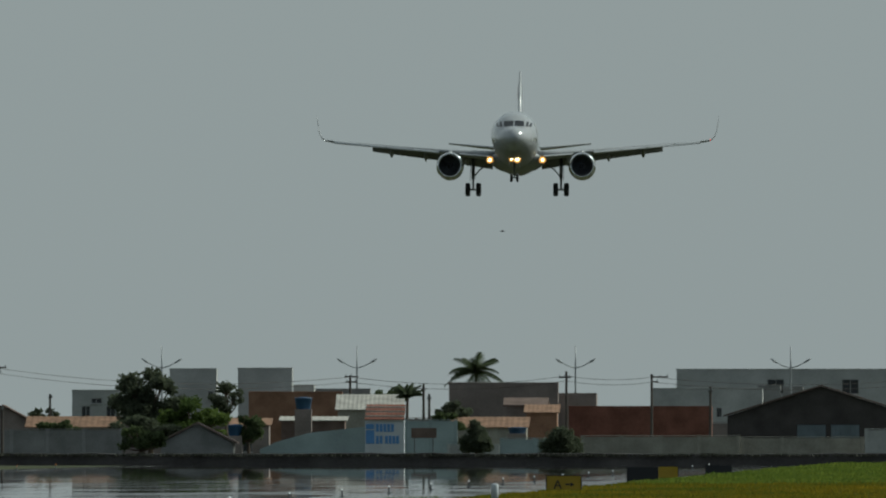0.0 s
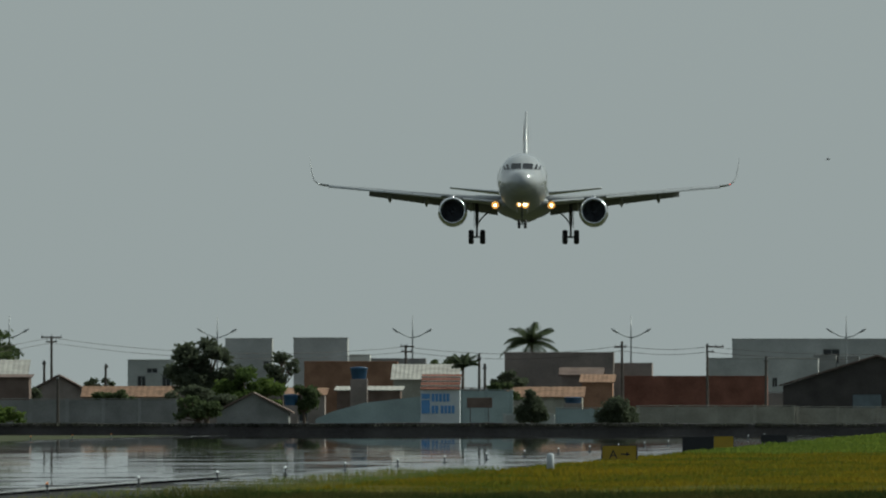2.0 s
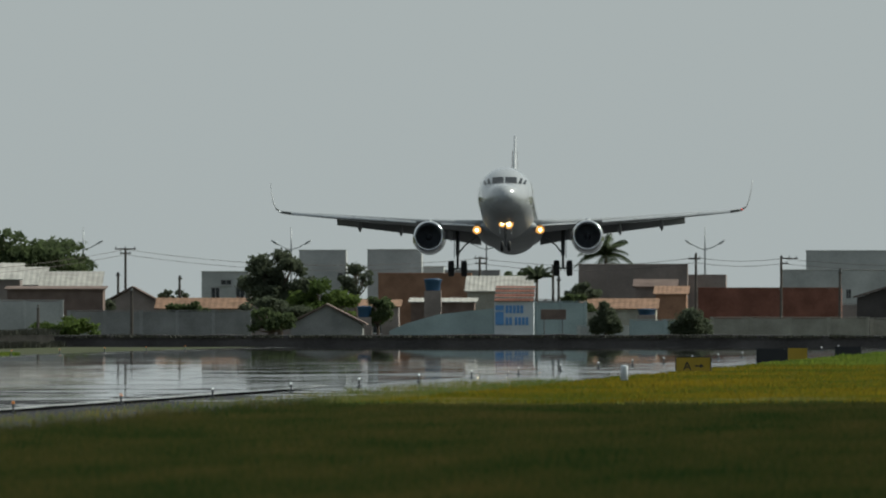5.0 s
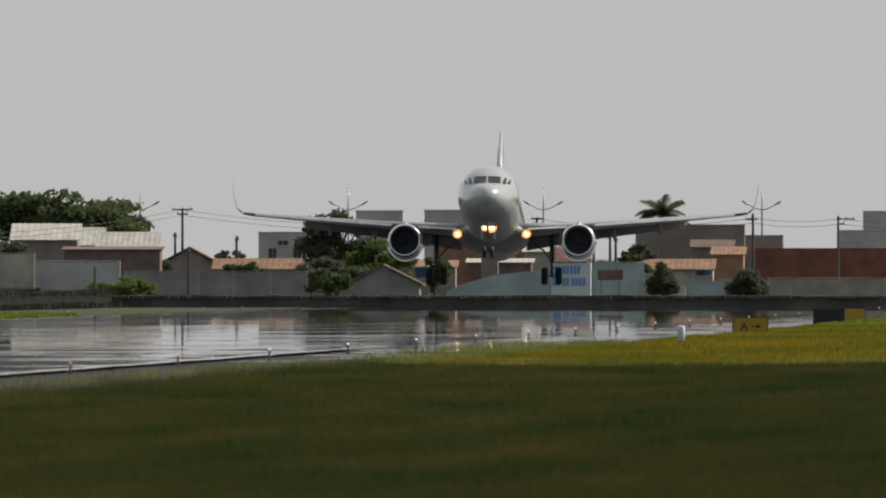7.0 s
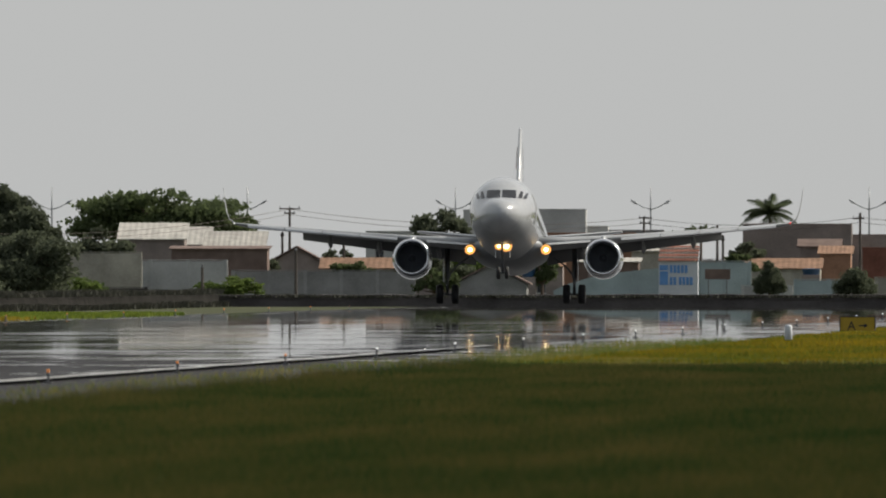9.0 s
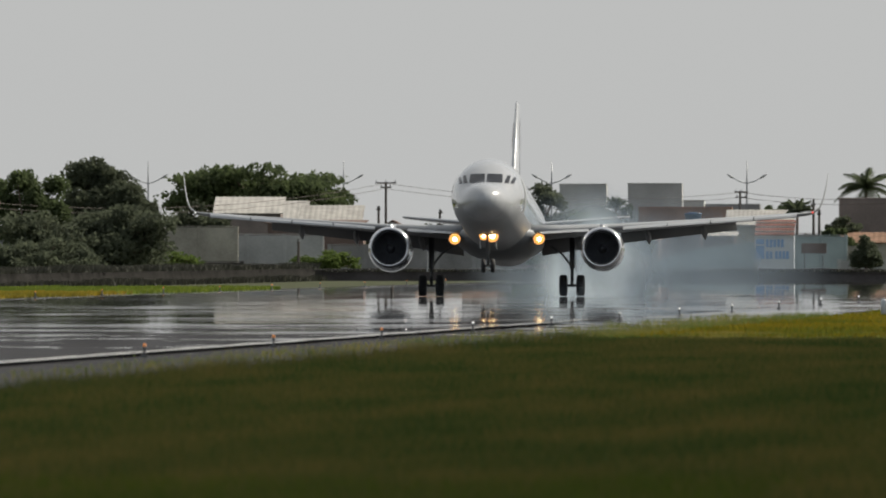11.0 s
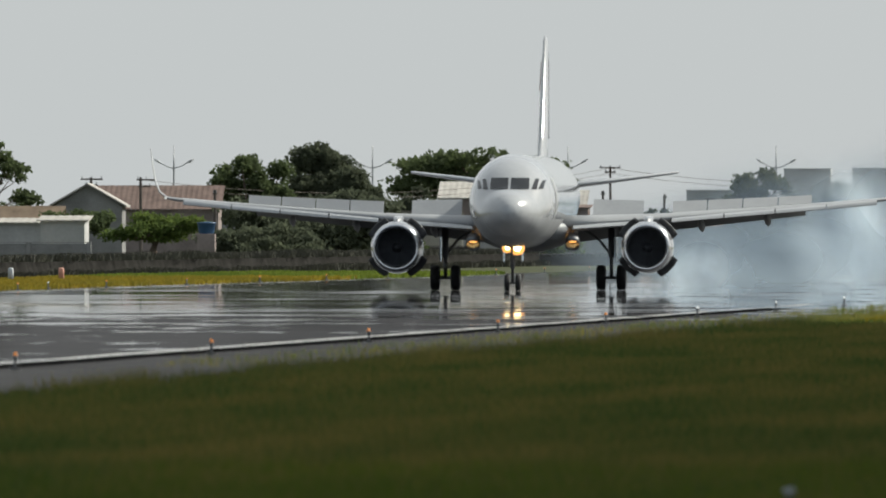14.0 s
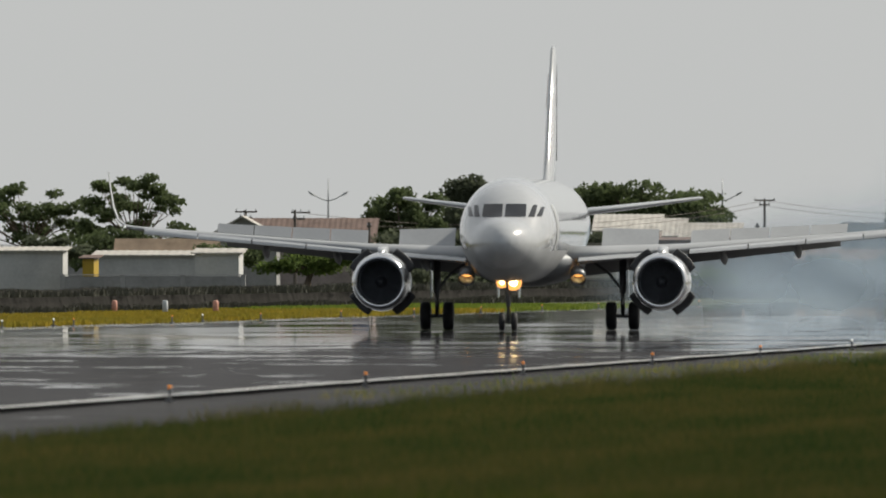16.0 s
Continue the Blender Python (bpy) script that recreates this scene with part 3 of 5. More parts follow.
        # position lamp
        bm = bmesh.new()
        bmesh.ops.create_uvsphere(bm, u_segments=10, v_segments=6, radius=0.055, matrix=Matrix.Translation((side * 16.75, 2.1, 4.2)))
        part("position_lamp", bm, RED_LAMP if side > 0 else LAMP_CLEAR, wing, "red position lamp" if side > 0 else "pale position lamp", True)
        # landing lamp at the wing root
        lamp = part("landing_lamp_housing", lathe([(0.0, 0.13), (-0.09, 0.16), (-0.11, 0.15), (-0.05, 0.12)], "y", 20, None, (side * 2.27, -5.45, 2.55)), STEEL, craft, "landing lamp housing under the wing root", True)
        bm = bmesh.new()
        bmesh.ops.create_uvsphere(bm, u_segments=16, v_segments=8, radius=0.125, matrix=Matrix.Translation((side * 2.27, -5.6, 2.55)) @ Matrix.Diagonal((1, 0.5, 1, 1)))
        part("bulb", bm, LAMP, lamp, "glowing warm landing lamp", True)
        part("reflector", lathe([(-0.02, 0.29), (0.0, 0.295), (0.03, 0.25), (0.04, 0.05)], "y", 24, None, (side * 2.27, -5.6, 2.55)), LAMP_BLOOM, lamp, "amber glowing ring added as the lamp's bloom", True)
        # Unseen tube added to block the bulb's light from the fuselage side.
        part("hood", lathe([(0.02, 0.30), (-0.5, 0.32), (-0.5, 0.33), (0.02, 0.315)], "y", 24, None, (side * 2.27, -5.6, 2.55), True), STEEL, lamp, "dark shield added to keep lamp light off the fuselage", True)
        moving["lamps"].append((lamp, Vector((side * 2.27, -5.3, 2.75))))
        part("arm", boxes((side * 2.27 - 0.05, side * 2.27 + 0.05, -5.45, -5.0, 2.55, 2.9)), STEEL, lamp)
        # engine
        ex, ey, ez = side * 5.7, -7.3, 1.98
        outer = [(0.02, 0.93), (-0.05, 0.98), (-0.04, 1.03), (0.12, 1.09), (0.5, 1.16), (1.2, 1.2), (2.2, 1.17), (3.1, 1.02), (3.35, 0.93)]
        inner = [(3.35, 0.84), (2.4, 0.9), (1.2, 0.89), (0.5, 0.86), (0.15, 0.87)]
        nac = part("nacelle", lathe(outer + inner, "y", 48, None, (ex, ey, ez), True), WHITE_PAINT, craft, "white engine nacelle", True)
        lip = [(0.16, 0.866), (0.04, 0.9), (-0.06, 0.95), (-0.075, 0.99), (-0.05, 1.045), (0.12, 1.105), (0.3, 1.14), (0.3, 1.12), (0.12, 1.07), (0.0, 0.98), (0.06, 0.92), (0.16, 0.885)]
        part("intake_lip", lathe(lip, "y", 48, None, (ex, ey, ez), True), BARE_METAL, nac, "polished metal intake lip", True)
        part("intake_duct", lathe([(0.17, 0.855), (0.6, 0.85), (1.15, 0.875), (1.15, 0.865), (0.6, 0.84), (0.17, 0.845)], "y", 40, None, (ex, ey, ez), True), DUCT, nac, "dark intake duct", True)
        fan = part("fan", lathe([(1.12, 0.87), (1.14, 0.87)], "y", 40, None, (ex, ey, ez)), DUCT, nac, "dark fan disc")
        bm = bmesh.new()
        bm.faces.new([bm.verts.new(q) for q in ((-0.05, 0.95, 0.25), (0.06, 1.02, 0.25), (0.12, 1.08, 0.85), (-0.06, 0.98, 0.85))])
        blade = mesh("fan_blade", bm, FAN)
        for k in range(24):
            ob = new("fan_blade", blade)
            ob.parent, ob.matrix_basis = fan, Matrix.Translation((ex, ey, ez)) @ Matrix.Rotation(2 * math.pi * k / 24, 4, "Y")
        part("spinner", lathe([(0.55, 0.02), (0.7, 0.12), (0.9, 0.22), (1.1, 0.28)], "y", 24, None, (ex, ey, ez)), FAN, fan, "dark spinner with a pale mark", True)
        part("exhaust", lathe([(2.6, 0.7), (3.4, 0.62), (4.2, 0.42), (4.25, 0.36), (3.4, 0.3)], "y", 32, None, (ex, ey, ez)), STEEL, nac, "", True)
        _, wy, wz, _, _ = wing_at(5.75)
        pyl = [[Vector((ex + s * w, y, z)) for s, z in ((-1, zb), (-1, zt), (1, zt), (1, zb))] for y, w, zb, zt in ((-6.6, 0.05, 3.0, 3.16), (-6.0, 0.16, 2.9, 3.34), (-4.2, 0.2, 2.8, 3.42), (-2.6, 0.16, 2.4, 3.1))]
        part("pylon", loft(pyl), WHITE_PAINT, craft, "white engine pylon", True)
        # reverser doors: four hinged petals round each nacelle
        for k in range(4):
            a = math.pi / 4 + k * math.pi / 2
            base = Vector((ex + 1.12 * math.cos(a), ey + 2.15, ez + 1.12 * math.sin(a)))
            bm = bmesh.new()
            rr = []
            for along, r0, r1 in ((0.0, -0.04, 0.02), (0.55, -0.06, 0.0), (1.1, -0.12, -0.09)):
                row = []
                for j in range(7):
                    b = a + (j / 6 - 0.5) * 0.98
                    row.append(Vector((ex + (1.13 + r1) * math.cos(b), ey + 1.75 + along, ez + (1.13 + r1) * math.sin(b))) - base)
                for j in range(6, -1, -1):
                    b = a + (j / 6 - 0.5) * 0.98
                    row.append(Vector((ex + (1.13 + r0) * math.cos(b), ey + 1.75 + along, ez + (1.13 + r0) * math.sin(b))) - base)
                rr.append(row)
            door = part("reverser_door", loft(rr), DOOR_DARK, nac, "dark grey reverser door", True)
            moving["doors"].append((door, base, a))
        # main gear
        gx = side * 3.8
        leg = part("main_gear_leg", tube([(gx, 0.0, 0.55), (gx, 0.0, 1.5), (gx, 0.05, 1.52), (gx, 0.1, 3.3)], [0.085, 0.085, 0.14, 0.15], 14), STEEL, craft, "steel main landing gear leg", True)
        moving["legs"].append((leg, 0.25))
        part("axle", tube([(gx - 0.62, 0, 0.585), (gx + 0.62, 0, 0.585)], 0.075, 12), STEEL, leg)
        part("side_brace", tube([(gx, 0.05, 1.6), (gx - side * 0.55, 0.08, 2.3), (gx - side * 1.25, 0.1, 2.8)], 0.06, 10), STEEL, leg)
        part("torque_link", tube([(gx, -0.12, 0.65), (gx, -0.32, 1.05), (gx, -0.12, 1.45)], 0.045, 8), STEEL, leg)
        part("gear_door", boxes((gx + side * 0.2, gx + side * 0.25, -0.45, 0.45, 1.35, 2.75)), WHITE_PAINT, leg, "pale gear door on the leg")
        for dx in (-0.465, 0.465):
            wheel = part("main_wheel", lathe([(-0.2, 0.33), (-0.215, 0.45), (-0.19, 0.54), (-0.12, 0.578), (0.12, 0.578), (0.19, 0.54), (0.215, 0.45), (0.2, 0.33)], "x", 32), RUBBER, leg, "black tyre", True)
            part("hub", lathe([(-0.17, 0.32), (-0.12, 0.1), (0.12, 0.1), (0.17, 0.32)], "x", 20), STEEL, wheel, "grey wheel hub", True)
            moving["wheels"].append((wheel, Vector((gx + dx, 0, 0.585)), 0.585))
        # tailplane
        tail = [aerofoil((side * x, y, z), c, 0.1) for x, y, z, c in ((0.5, 13.6, 4.72, 3.9), (3.0, 14.9, 5.02, 2.8), (6.1, 16.5, 5.42, 1.5), (6.22, 16.7, 5.44, 1.0))]
        part("tailplane", loft(tail), WHITE_PAINT, craft, "pale grey tailplane", True)
    # fin
    fin = [aerofoil((0, y, z), c, t, span_axis="z") for z, y, c, t in ((5.6, 9.6, 8.2, 0.05), (6.2, 11.4, 6.4, 0.075), (7.2, 12.5, 5.4, 0.09), (9.5, 14.5, 3.9, 0.1), (11.6, 16.3, 2.5, 0.1), (11.78, 16.7, 1.9, 0.08))]
    fin_ob = part("fin", loft(fin), WHITE_PAINT, craft, "tall white tail fin", True)
    for mat, z0, z1, k0, k1, name, lab in ((TAIL_BLUE, 7.0, 11.0, 0.60, 0.98, "tail_panel", "blue-grey painted rudder"), (TAIL_RED, 9.2, 10.6, 0.45, 0.58, "tail_stripe", "red painted tail stripe")):
        for side in (1, -1):
            bm = bmesh.new()
            rows = []
            for i in range(6):
                z = z0 + (z1 - z0) * i / 5
                y = 12.5 + (z - 7.2) * 0.87
                c = 5.4 - (z - 7.2) * 0.655
                row = []
                for k in (k0, (k0 + k1) / 2, k1):
                    h = 0.095 * c * 5 * 1.12 * (0.2969 * math.sqrt(k) - 0.126 * k - 0.3516 * k * k + 0.2843 * k ** 3 - 0.1015 * k ** 4)
                    row.append(bm.verts.new((side * (h + 0.03), y + k * c, z)))
                rows.append(row)
            for ra, rb in zip(rows, rows[1:]):
                for j in (0, 1):
                    bm.faces.new((ra[j], ra[j + 1], rb[j + 1], rb[j]))
            part(name, bm, mat, fin_ob, lab)
    # nose gear
    ny = NOSE + 5.07
    leg = part("nose_gear_leg", tube([(0, ny, 0.4), (0, ny, 1.0), (0, ny, 1.02), (0, ny + 0.1, 2.45)], [0.06, 0.06, 0.1, 0.11], 12), STEEL, craft, "steel nose landing gear leg", True)
    part("axle", tube([(-0.34, ny, 0.385), (0.34, ny, 0.385)], 0.05, 10), STEEL, leg)
    part("drag_brace", tube([(0, ny + 0.05, 1.15), (0, ny - 0.9, 2.0)], 0.05, 8), STEEL, leg)
    for s in (-1, 1):
        part("gear_door", boxes((s * 0.42 - 0.02, s * 0.42 + 0.02, ny - 0.2, ny + 1.1, 1.35, 1.95)), WHITE_PAINT, leg, "small pale nose gear door")
        wheel = part("nose_wheel", lathe([(-0.1, 0.2), (-0.115, 0.3), (-0.08, 0.37), (0.08, 0.37), (0.115, 0.3), (0.1, 0.2)], "x", 28), RUBBER, leg, "black nose tyre", True)
        part("hub", lathe([(-0.09, 0.19), (-0.05, 0.08), (0.05, 0.08), (0.09, 0.19)], "x", 18), STEEL, wheel, "grey wheel hub", True)
        moving["wheels"].append((wheel, Vector((s * 0.25, ny, 0.385)), 0.385))
        lamp = part("taxi_lamp_housing", lathe([(0.0, 0.13), (-0.1, 0.16), (-0.12, 0.15), (-0.05, 0.12)], "y", 18, None, (s * 0.21, ny - 0.13, 1.96)), STEEL, leg, "nose lamp housing", True)
        bm = bmesh.new()
        bmesh.ops.create_uvsphere(bm, u_segments=16, v_segments=8, radius=0.135 + 0.03 * s, matrix=Matrix.Translation((s * 0.23, ny - 0.26, 1.96)) @ Matrix.Diagonal((1, 0.5, 1, 1)))
        part("bulb", bm, LAMP, lamp, "glowing warm nose lamp", True)
        part("reflector", lathe([(-0.02, 0.28 + 0.05 * s), (0.0, 0.285 + 0.05 * s), (0.03, 0.2), (0.04, 0.05)], "y", 24, None, (s * 0.23, ny - 0.26, 1.96)), LAMP_BLOOM, lamp, "amber glowing ring added as the lamp's bloom", True)
        part("bracket", boxes((s * 0.105 - 0.1, s * 0.105 + 0.1, ny - 0.14, ny, 1.93, 1.99)), STEEL, lamp)
    return craft, moving


CRAFT, MOVING = build_aircraft()


# ---- perimeter wall, houses and streets beyond the runway ----
def bank(name, start, end, height, mat, label):
    """A low bank of earth with an uneven top, from start to end."""
    p, q = Vector(start), Vector(end)
    way = (q - p).normalized()
    out = Vector((-way.y, way.x, 0))
    n = int((q - p).length / 1.6)
    verts, faces = [], []
    for i in range(n + 1):
        c = p.lerp(q, i / n)
        h = height + 0.13 * noise.noise(Vector((i * 0.11, 3, height))) + 0.09 * noise.noise(Vector((i * 0.6, 8, height)))
        for w, k in ((-0.7, 0.0), (-0.5, 0.5), (-0.3, 0.97), (0.3, 1.0), (0.5, 0.55), (0.7, 0.0)):
            v = c + out * (w + 0.15 * noise.noise(Vector((i * 0.5, w * 3, 2))))
            verts.append((v.x, v.y, -0.06 + h * k))
    for i in range(n):
        faces += [(6 * i + j, 6 * i + j + 1, 6 * i + j + 7, 6 * i + j + 6) for j in range(5)]
    return tagged(new(name, mesh_from(name, verts, faces, mat)), label, "earth bank", kind="structure")


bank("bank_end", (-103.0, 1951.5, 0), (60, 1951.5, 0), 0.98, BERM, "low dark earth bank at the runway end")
bank("bank_side", (-102.3, 700, 0), (-102.3, 1950, 0), 1.38, BERM_DARKENED, "dark earth bank beside the far verge, darkened against the sun")


grass_field("scrub_on_side_bank", -103.0, -101.4, 760, 1950, 9000, 0.42, 0.16, SCRUB, "dark scrub growing along the top of the earth bank", 15, False, 0.95)
grass_field("scrub_at_bank_foot", -101.9, -101.0, 760, 1950, 7000, 0.5, 0.2, SCRUB, "dark scrub at the foot of the earth bank", 16, False)
grass_field("scrub_on_end_bank", -103, 0, 1950.9, 1952, 3500, 0.2, 0.22, SCRUB, "low dark scrub on the earth bank at the runway end", 17, False, 0.68)


def gable_roof(x0, x1, y0, y1, eave, ridge, over=0.25, along="x", thick=0.14):
    """Two pitched slabs that meet at a ridge; along: the ridge's direction."""
    bm = bmesh.new()
    if along == "x":
        mid = (y0 + y1) / 2
        rows = [((x0 - over, y0 - over, eave), (x0 - over, mid, ridge), (x0 - over, y1 + over, eave)),
                ((x1 + over, y0 - over, eave), (x1 + over, mid, ridge), (x1 + over, y1 + over, eave))]
    else:
        mid = (x0 + x1) / 2
        rows = [((x0 - over, y0 - over, eave), (mid, y0 - over, ridge), (x1 + over, y0 - over, eave)),
                ((x0 - over, y1 + over, eave), (mid, y1 + over, ridge), (x1 + over, y1 + over, eave))]
    made = [[[bm.verts.new(Vector(p) + Vector((0, 0, dz))) for p in row] for row in rows] for dz in (0, thick)]
    for s in (0, 1):
        for layer in made:
            bm.faces.new((layer[0][s], layer[1][s], layer[1][s + 1], layer[0][s + 1]))
        for e in (0, 1):
            bm.faces.new((made[0][e][s], made[0][e][s + 1], made[1][e][s + 1], made[1][e][s]))
    for s in (0, 2):
        bm.faces.new((made[0][0][s], made[0][1][s], made[1][1][s], made[1][0][s]))
    bmesh.ops.recalc_face_normals(bm, faces=bm.faces[:])
    return bm


def shed_roof(x0, x1, y0, y1, front, back, over=0.2, thick=0.1, waves=0):
    """One slab that rises from the front to the back; waves: rolls of corrugation."""
    bm = bmesh.new()
    n = max(1, waves * 4)
    low, high = [], []
    for i in range(n + 1):
        x = x0 - over + (x1 - x0 + 2 * over) * i / n
        dz = 0.014 * math.sin(i * math.pi / 2) if waves else 0
        low.append([bm.verts.new((x, y0 - over, front + dz)), bm.verts.new((x, y1 + over, back + dz))])
        high.append([bm.verts.new((x, y0 - over, front + dz + thick)), bm.verts.new((x, y1 + over, back + dz + thick))])
    for i in range(n):
        bm.faces.new((low[i][0], low[i + 1][0], low[i + 1][1], low[i][1]))
        bm.faces.new((high[i][0], high[i][1], high[i + 1][1], high[i + 1][0]))
        bm.faces.new((low[i][0], high[i][0], high[i + 1][0], low[i + 1][0]))
        bm.faces.new((low[i][1], low[i + 1][1], high[i + 1][1], high[i][1]))
    for i in (0, n):
        bm.faces.new((low[i][0], low[i][1], high[i][1], high[i][0]))
    bmesh.ops.recalc_face_normals(bm, faces=bm.faces[:])
    return bm


def walls(x0, x1, y0, y1, h, t=0.2, holes=(), gable=None):
    """Four walls as one shell; holes in the front wall: (x0, x1, z0, z1). gable: height of a peak at the front's middle."""
    bm = bmesh.new()
    xs = sorted({x0, x1, *[v for o in holes for v in o[:2]]} | ({(x0 + x1) / 2} if gable else set()))
    zs = sorted({-0.06, h, *[max(v, -0.06) if v > 0.05 else -0.06 for o in holes for v in o[2:]]})
    dot = {}

    def at(x, y, z):
        key = (round(x, 4), round(y, 4), round(z, 4))
        if key not in dot:
            dot[key] = bm.verts.new(key)
        return dot[key]

    for a, b in zip(xs, xs[1:]):
        for c, e in zip(zs, zs[1:]):
            mx, mz = (a + b) / 2, (c + e) / 2
            if not any(o[0] < mx < o[1] and o[2] - 0.06 < mz < o[3] for o in holes):
                bm.faces.new((at(a, y0, c), at(b, y0, c), at(b, y0, e), at(a, y0, e)))
            bm.faces.new((at(b, y1, c), at(a, y1, c), at(a, y1, e), at(b, y1, e)))
    for x, flip in ((x0, 1), (x1, -1)):
        for c, e in zip(zs, zs[1:]):
            bm.faces.new([at(x, y1, c), at(x, y0, c), at(x, y0, e), at(x, y1, e)][::flip])
    if gable:
        mid = (x0 + x1) / 2
        for y in (y0, y1):
            peak = at(mid, y, gable)
            for a, b in zip(xs, xs[1:]):
                bm.faces.new((at(a, y, h), at(b, y, h), peak))
    bmesh.ops.recalc_face_normals(bm, faces=bm.faces[:])
    bmesh.ops.solidify(bm, geom=bm.faces[:], thickness=t)
    return bm


def house(label, left, right, top, d, depth, wall, roof, kind="flat", ridge=None, holes=(), name="house", waves=0):
    """A house between two bearings whose walls reach a sight line at d metres. holes: (share from left, width m, sill m, head m, 'window' or 'door')."""
    depth = min(depth, 4)
    x0, x1, h = ax(left, d), ax(right, d), az(top, d)
    ob = thing(name, label, "house" if name == "house" else "building")
    cut = []
    for share, w, z0, z1, what in holes:
        a = x0 + (x1 - x0) * share
        cut.append((a, a + w, z0, z1))
    peak = az(ridge, d) if ridge is not None and kind == "gable_front" else None
    part("wall", walls(x0, x1, d, d + depth, h, 0.2, cut, peak), wall, ob)
    for (a, b, z0, z1), (_, _, _, _, what) in zip(cut, holes):
        if what == "window":
            w = part("window", boxes((a, b, d + 0.02, d + 0.1, z0, z0 + 0.07), (a, b, d + 0.02, d + 0.1, z1 - 0.07, z1), (a, a + 0.07, d + 0.02, d + 0.1, z0 + 0.07, z1 - 0.07), (b - 0.07, b, d + 0.02, d + 0.1, z0 + 0.07, z1 - 0.07), ((a + b) / 2 - 0.03, (a + b) / 2 + 0.03, d + 0.02, d + 0.1, z0 + 0.07, z1 - 0.07)), PLASTER_GREY, ob, "grey window frame")
            part("pane", boxes((a + 0.07, b - 0.07, d + 0.05, d + 0.07, z0 + 0.07, z1 - 0.07)), DARK_OPENING, w, "dark window glass")
            part("sill", boxes((a - 0.08, b + 0.08, d - 0.08, d + 0.02, z0 - 0.08, z0 - 0.005)), PLASTER_WHITE, w)
        elif what == "door":
            part("door", boxes((a + 0.03, b - 0.03, d + 0.06, d + 0.11, 0.0, z1 - 0.02)), TILE_BROWN, ob, "dark closed door")
        elif what == "gate":
            gate = part("gate", boxes((a + 0.03, b - 0.03, d + 0.05, d + 0.11, 0.0, z1 - 0.02)), GATE_BLUE, ob, "bluish-grey sheet metal gate")
            for k in range(1, 6):
                x = a + (b - a) * k / 6
                part("rib", boxes((x - 0.03, x + 0.03, d + 0.02, d + 0.046, 0.05, z1 - 0.06)), GATE_BLUE, gate)
        else:
            part("porch_back", boxes((a + 0.02, b - 0.02, d + 1.4, d + 1.5, 0.0, z1)), TILE_BROWN, ob, "shaded back wall of an open porch")
    if kind == "flat":
        part("roof", boxes((x0 + 0.21, x1 - 0.21, d + 0.21, d + depth - 0.21, h - 0.35, h - 0.2)), PLASTER_GREY, ob)
        part("parapet_cap", boxes((x0 - 0.05, x1 + 0.05, d - 0.06, d + 0.24, h + 0.004, h + 0.09)), wall, ob)
    elif kind == "gable_front":
        part("roof", gable_roof(x0, x1, d, d + depth, h - 0.05, peak + 0.02, 0.35, "y"), roof, ob)
    elif kind == "gable":
        part("roof", gable_roof(x0, x1, d, d + depth, h, az(ridge, d), 0.25, "x"), roof, ob)
    else:
        part("roof", shed_roof(x0, x1, d, d + depth, h, az(ridge, d), 0.25, 0.08, waves), roof, ob)
    return ob


def hangar():
    """An unseen tall block beside the camera, added to shade the near grass."""
    ob = thing("hangar", "long plain grey block, unseen, added to shade the near grass", "hangar")
    part("wall", walls(1.0, 40, 110, 705, 27), PLASTER_GREY, ob)
    part("roof", boxes((0.6, 40.4, 109.6, 705.4, 27.01, 27.6)), TILE_BROWN, ob)


hangar()
W, G = "window", "gate"
# behind: pale blocks on the skyline
house("white flat-roofed block with one dark window", 630, 713, 374, 2245, 3, PLASTER_WHITE, None, holes=((0.82, 0.5, 5.6, 6.4, W),), name="apartment_block")
house("plain grey-white flat-roofed block", 751, 847, 373, 2240, 3, PLASTER_WHITE, None, name="apartment_block")
house("low pale annex with flat roof", 850, 886, 403, 2242, 5, PLASTER_WHITE, None)
house("pale grey flat-roofed house with a long parapet", 888, 985, 410, 2236, 3, PLASTER_GREY, None)
house("long white building with a flat roof", 1528, 2000, 375, 2290, 5, PLASTER_WHITE, None, holes=((0.34, 1.6, 6.2, 7.6, W), (0.62, 1.6, 6.2, 7.6, W), (0.8, 1.6, 6.2, 7.6, W)), name="warehouse")
house("white two-storey wing in front of the long building", 1486, 1680, 409, 2262, 4, PLASTER_WHITE, None, holes=((0.42, 0.5, 4.0, 4.9, W), (0.58, 0.5, 4.0, 4.9, W)), name="warehouse")
house("small grey-blue roof room on the long building", 1672, 1712, 404, 2275, 5, PLASTER_GREY, None)
house("small grey roof room beside another", 1716, 1752, 406, 2276, 5, PLASTER_GREY, None)
house("brown-grey rendered building with a stepped roofline", 1125, 1318, 399, 2225, 3, PLASTER_BROWN, None, name="building")
house("lower brown-grey wing of the rendered building", 1319, 1386, 418, 2228, 8, PLASTER_BROWN, None, name="building")
house("small brown house with a tiled gable", 1226, 1296, 440, 2196, 6, PLASTER_BROWN, TILE_BROWN, "gable", 427)
house("small house with a bright orange tile roof", 1262, 1316, 452, 2190, 5, BRICK_ORANGE, TILE_ORANGE, "shed", 438, waves=8)
house("low house with an orange clay tile roof", 1130, 1262, 478, 2180, 5, PLASTER_BEIGE, TILE_ORANGE, "shed", 460, waves=14)
house("long rust-red brick wall building", 1337, 1590, 441, 2205, 8, BRICK_RED, None, name="warehouse")
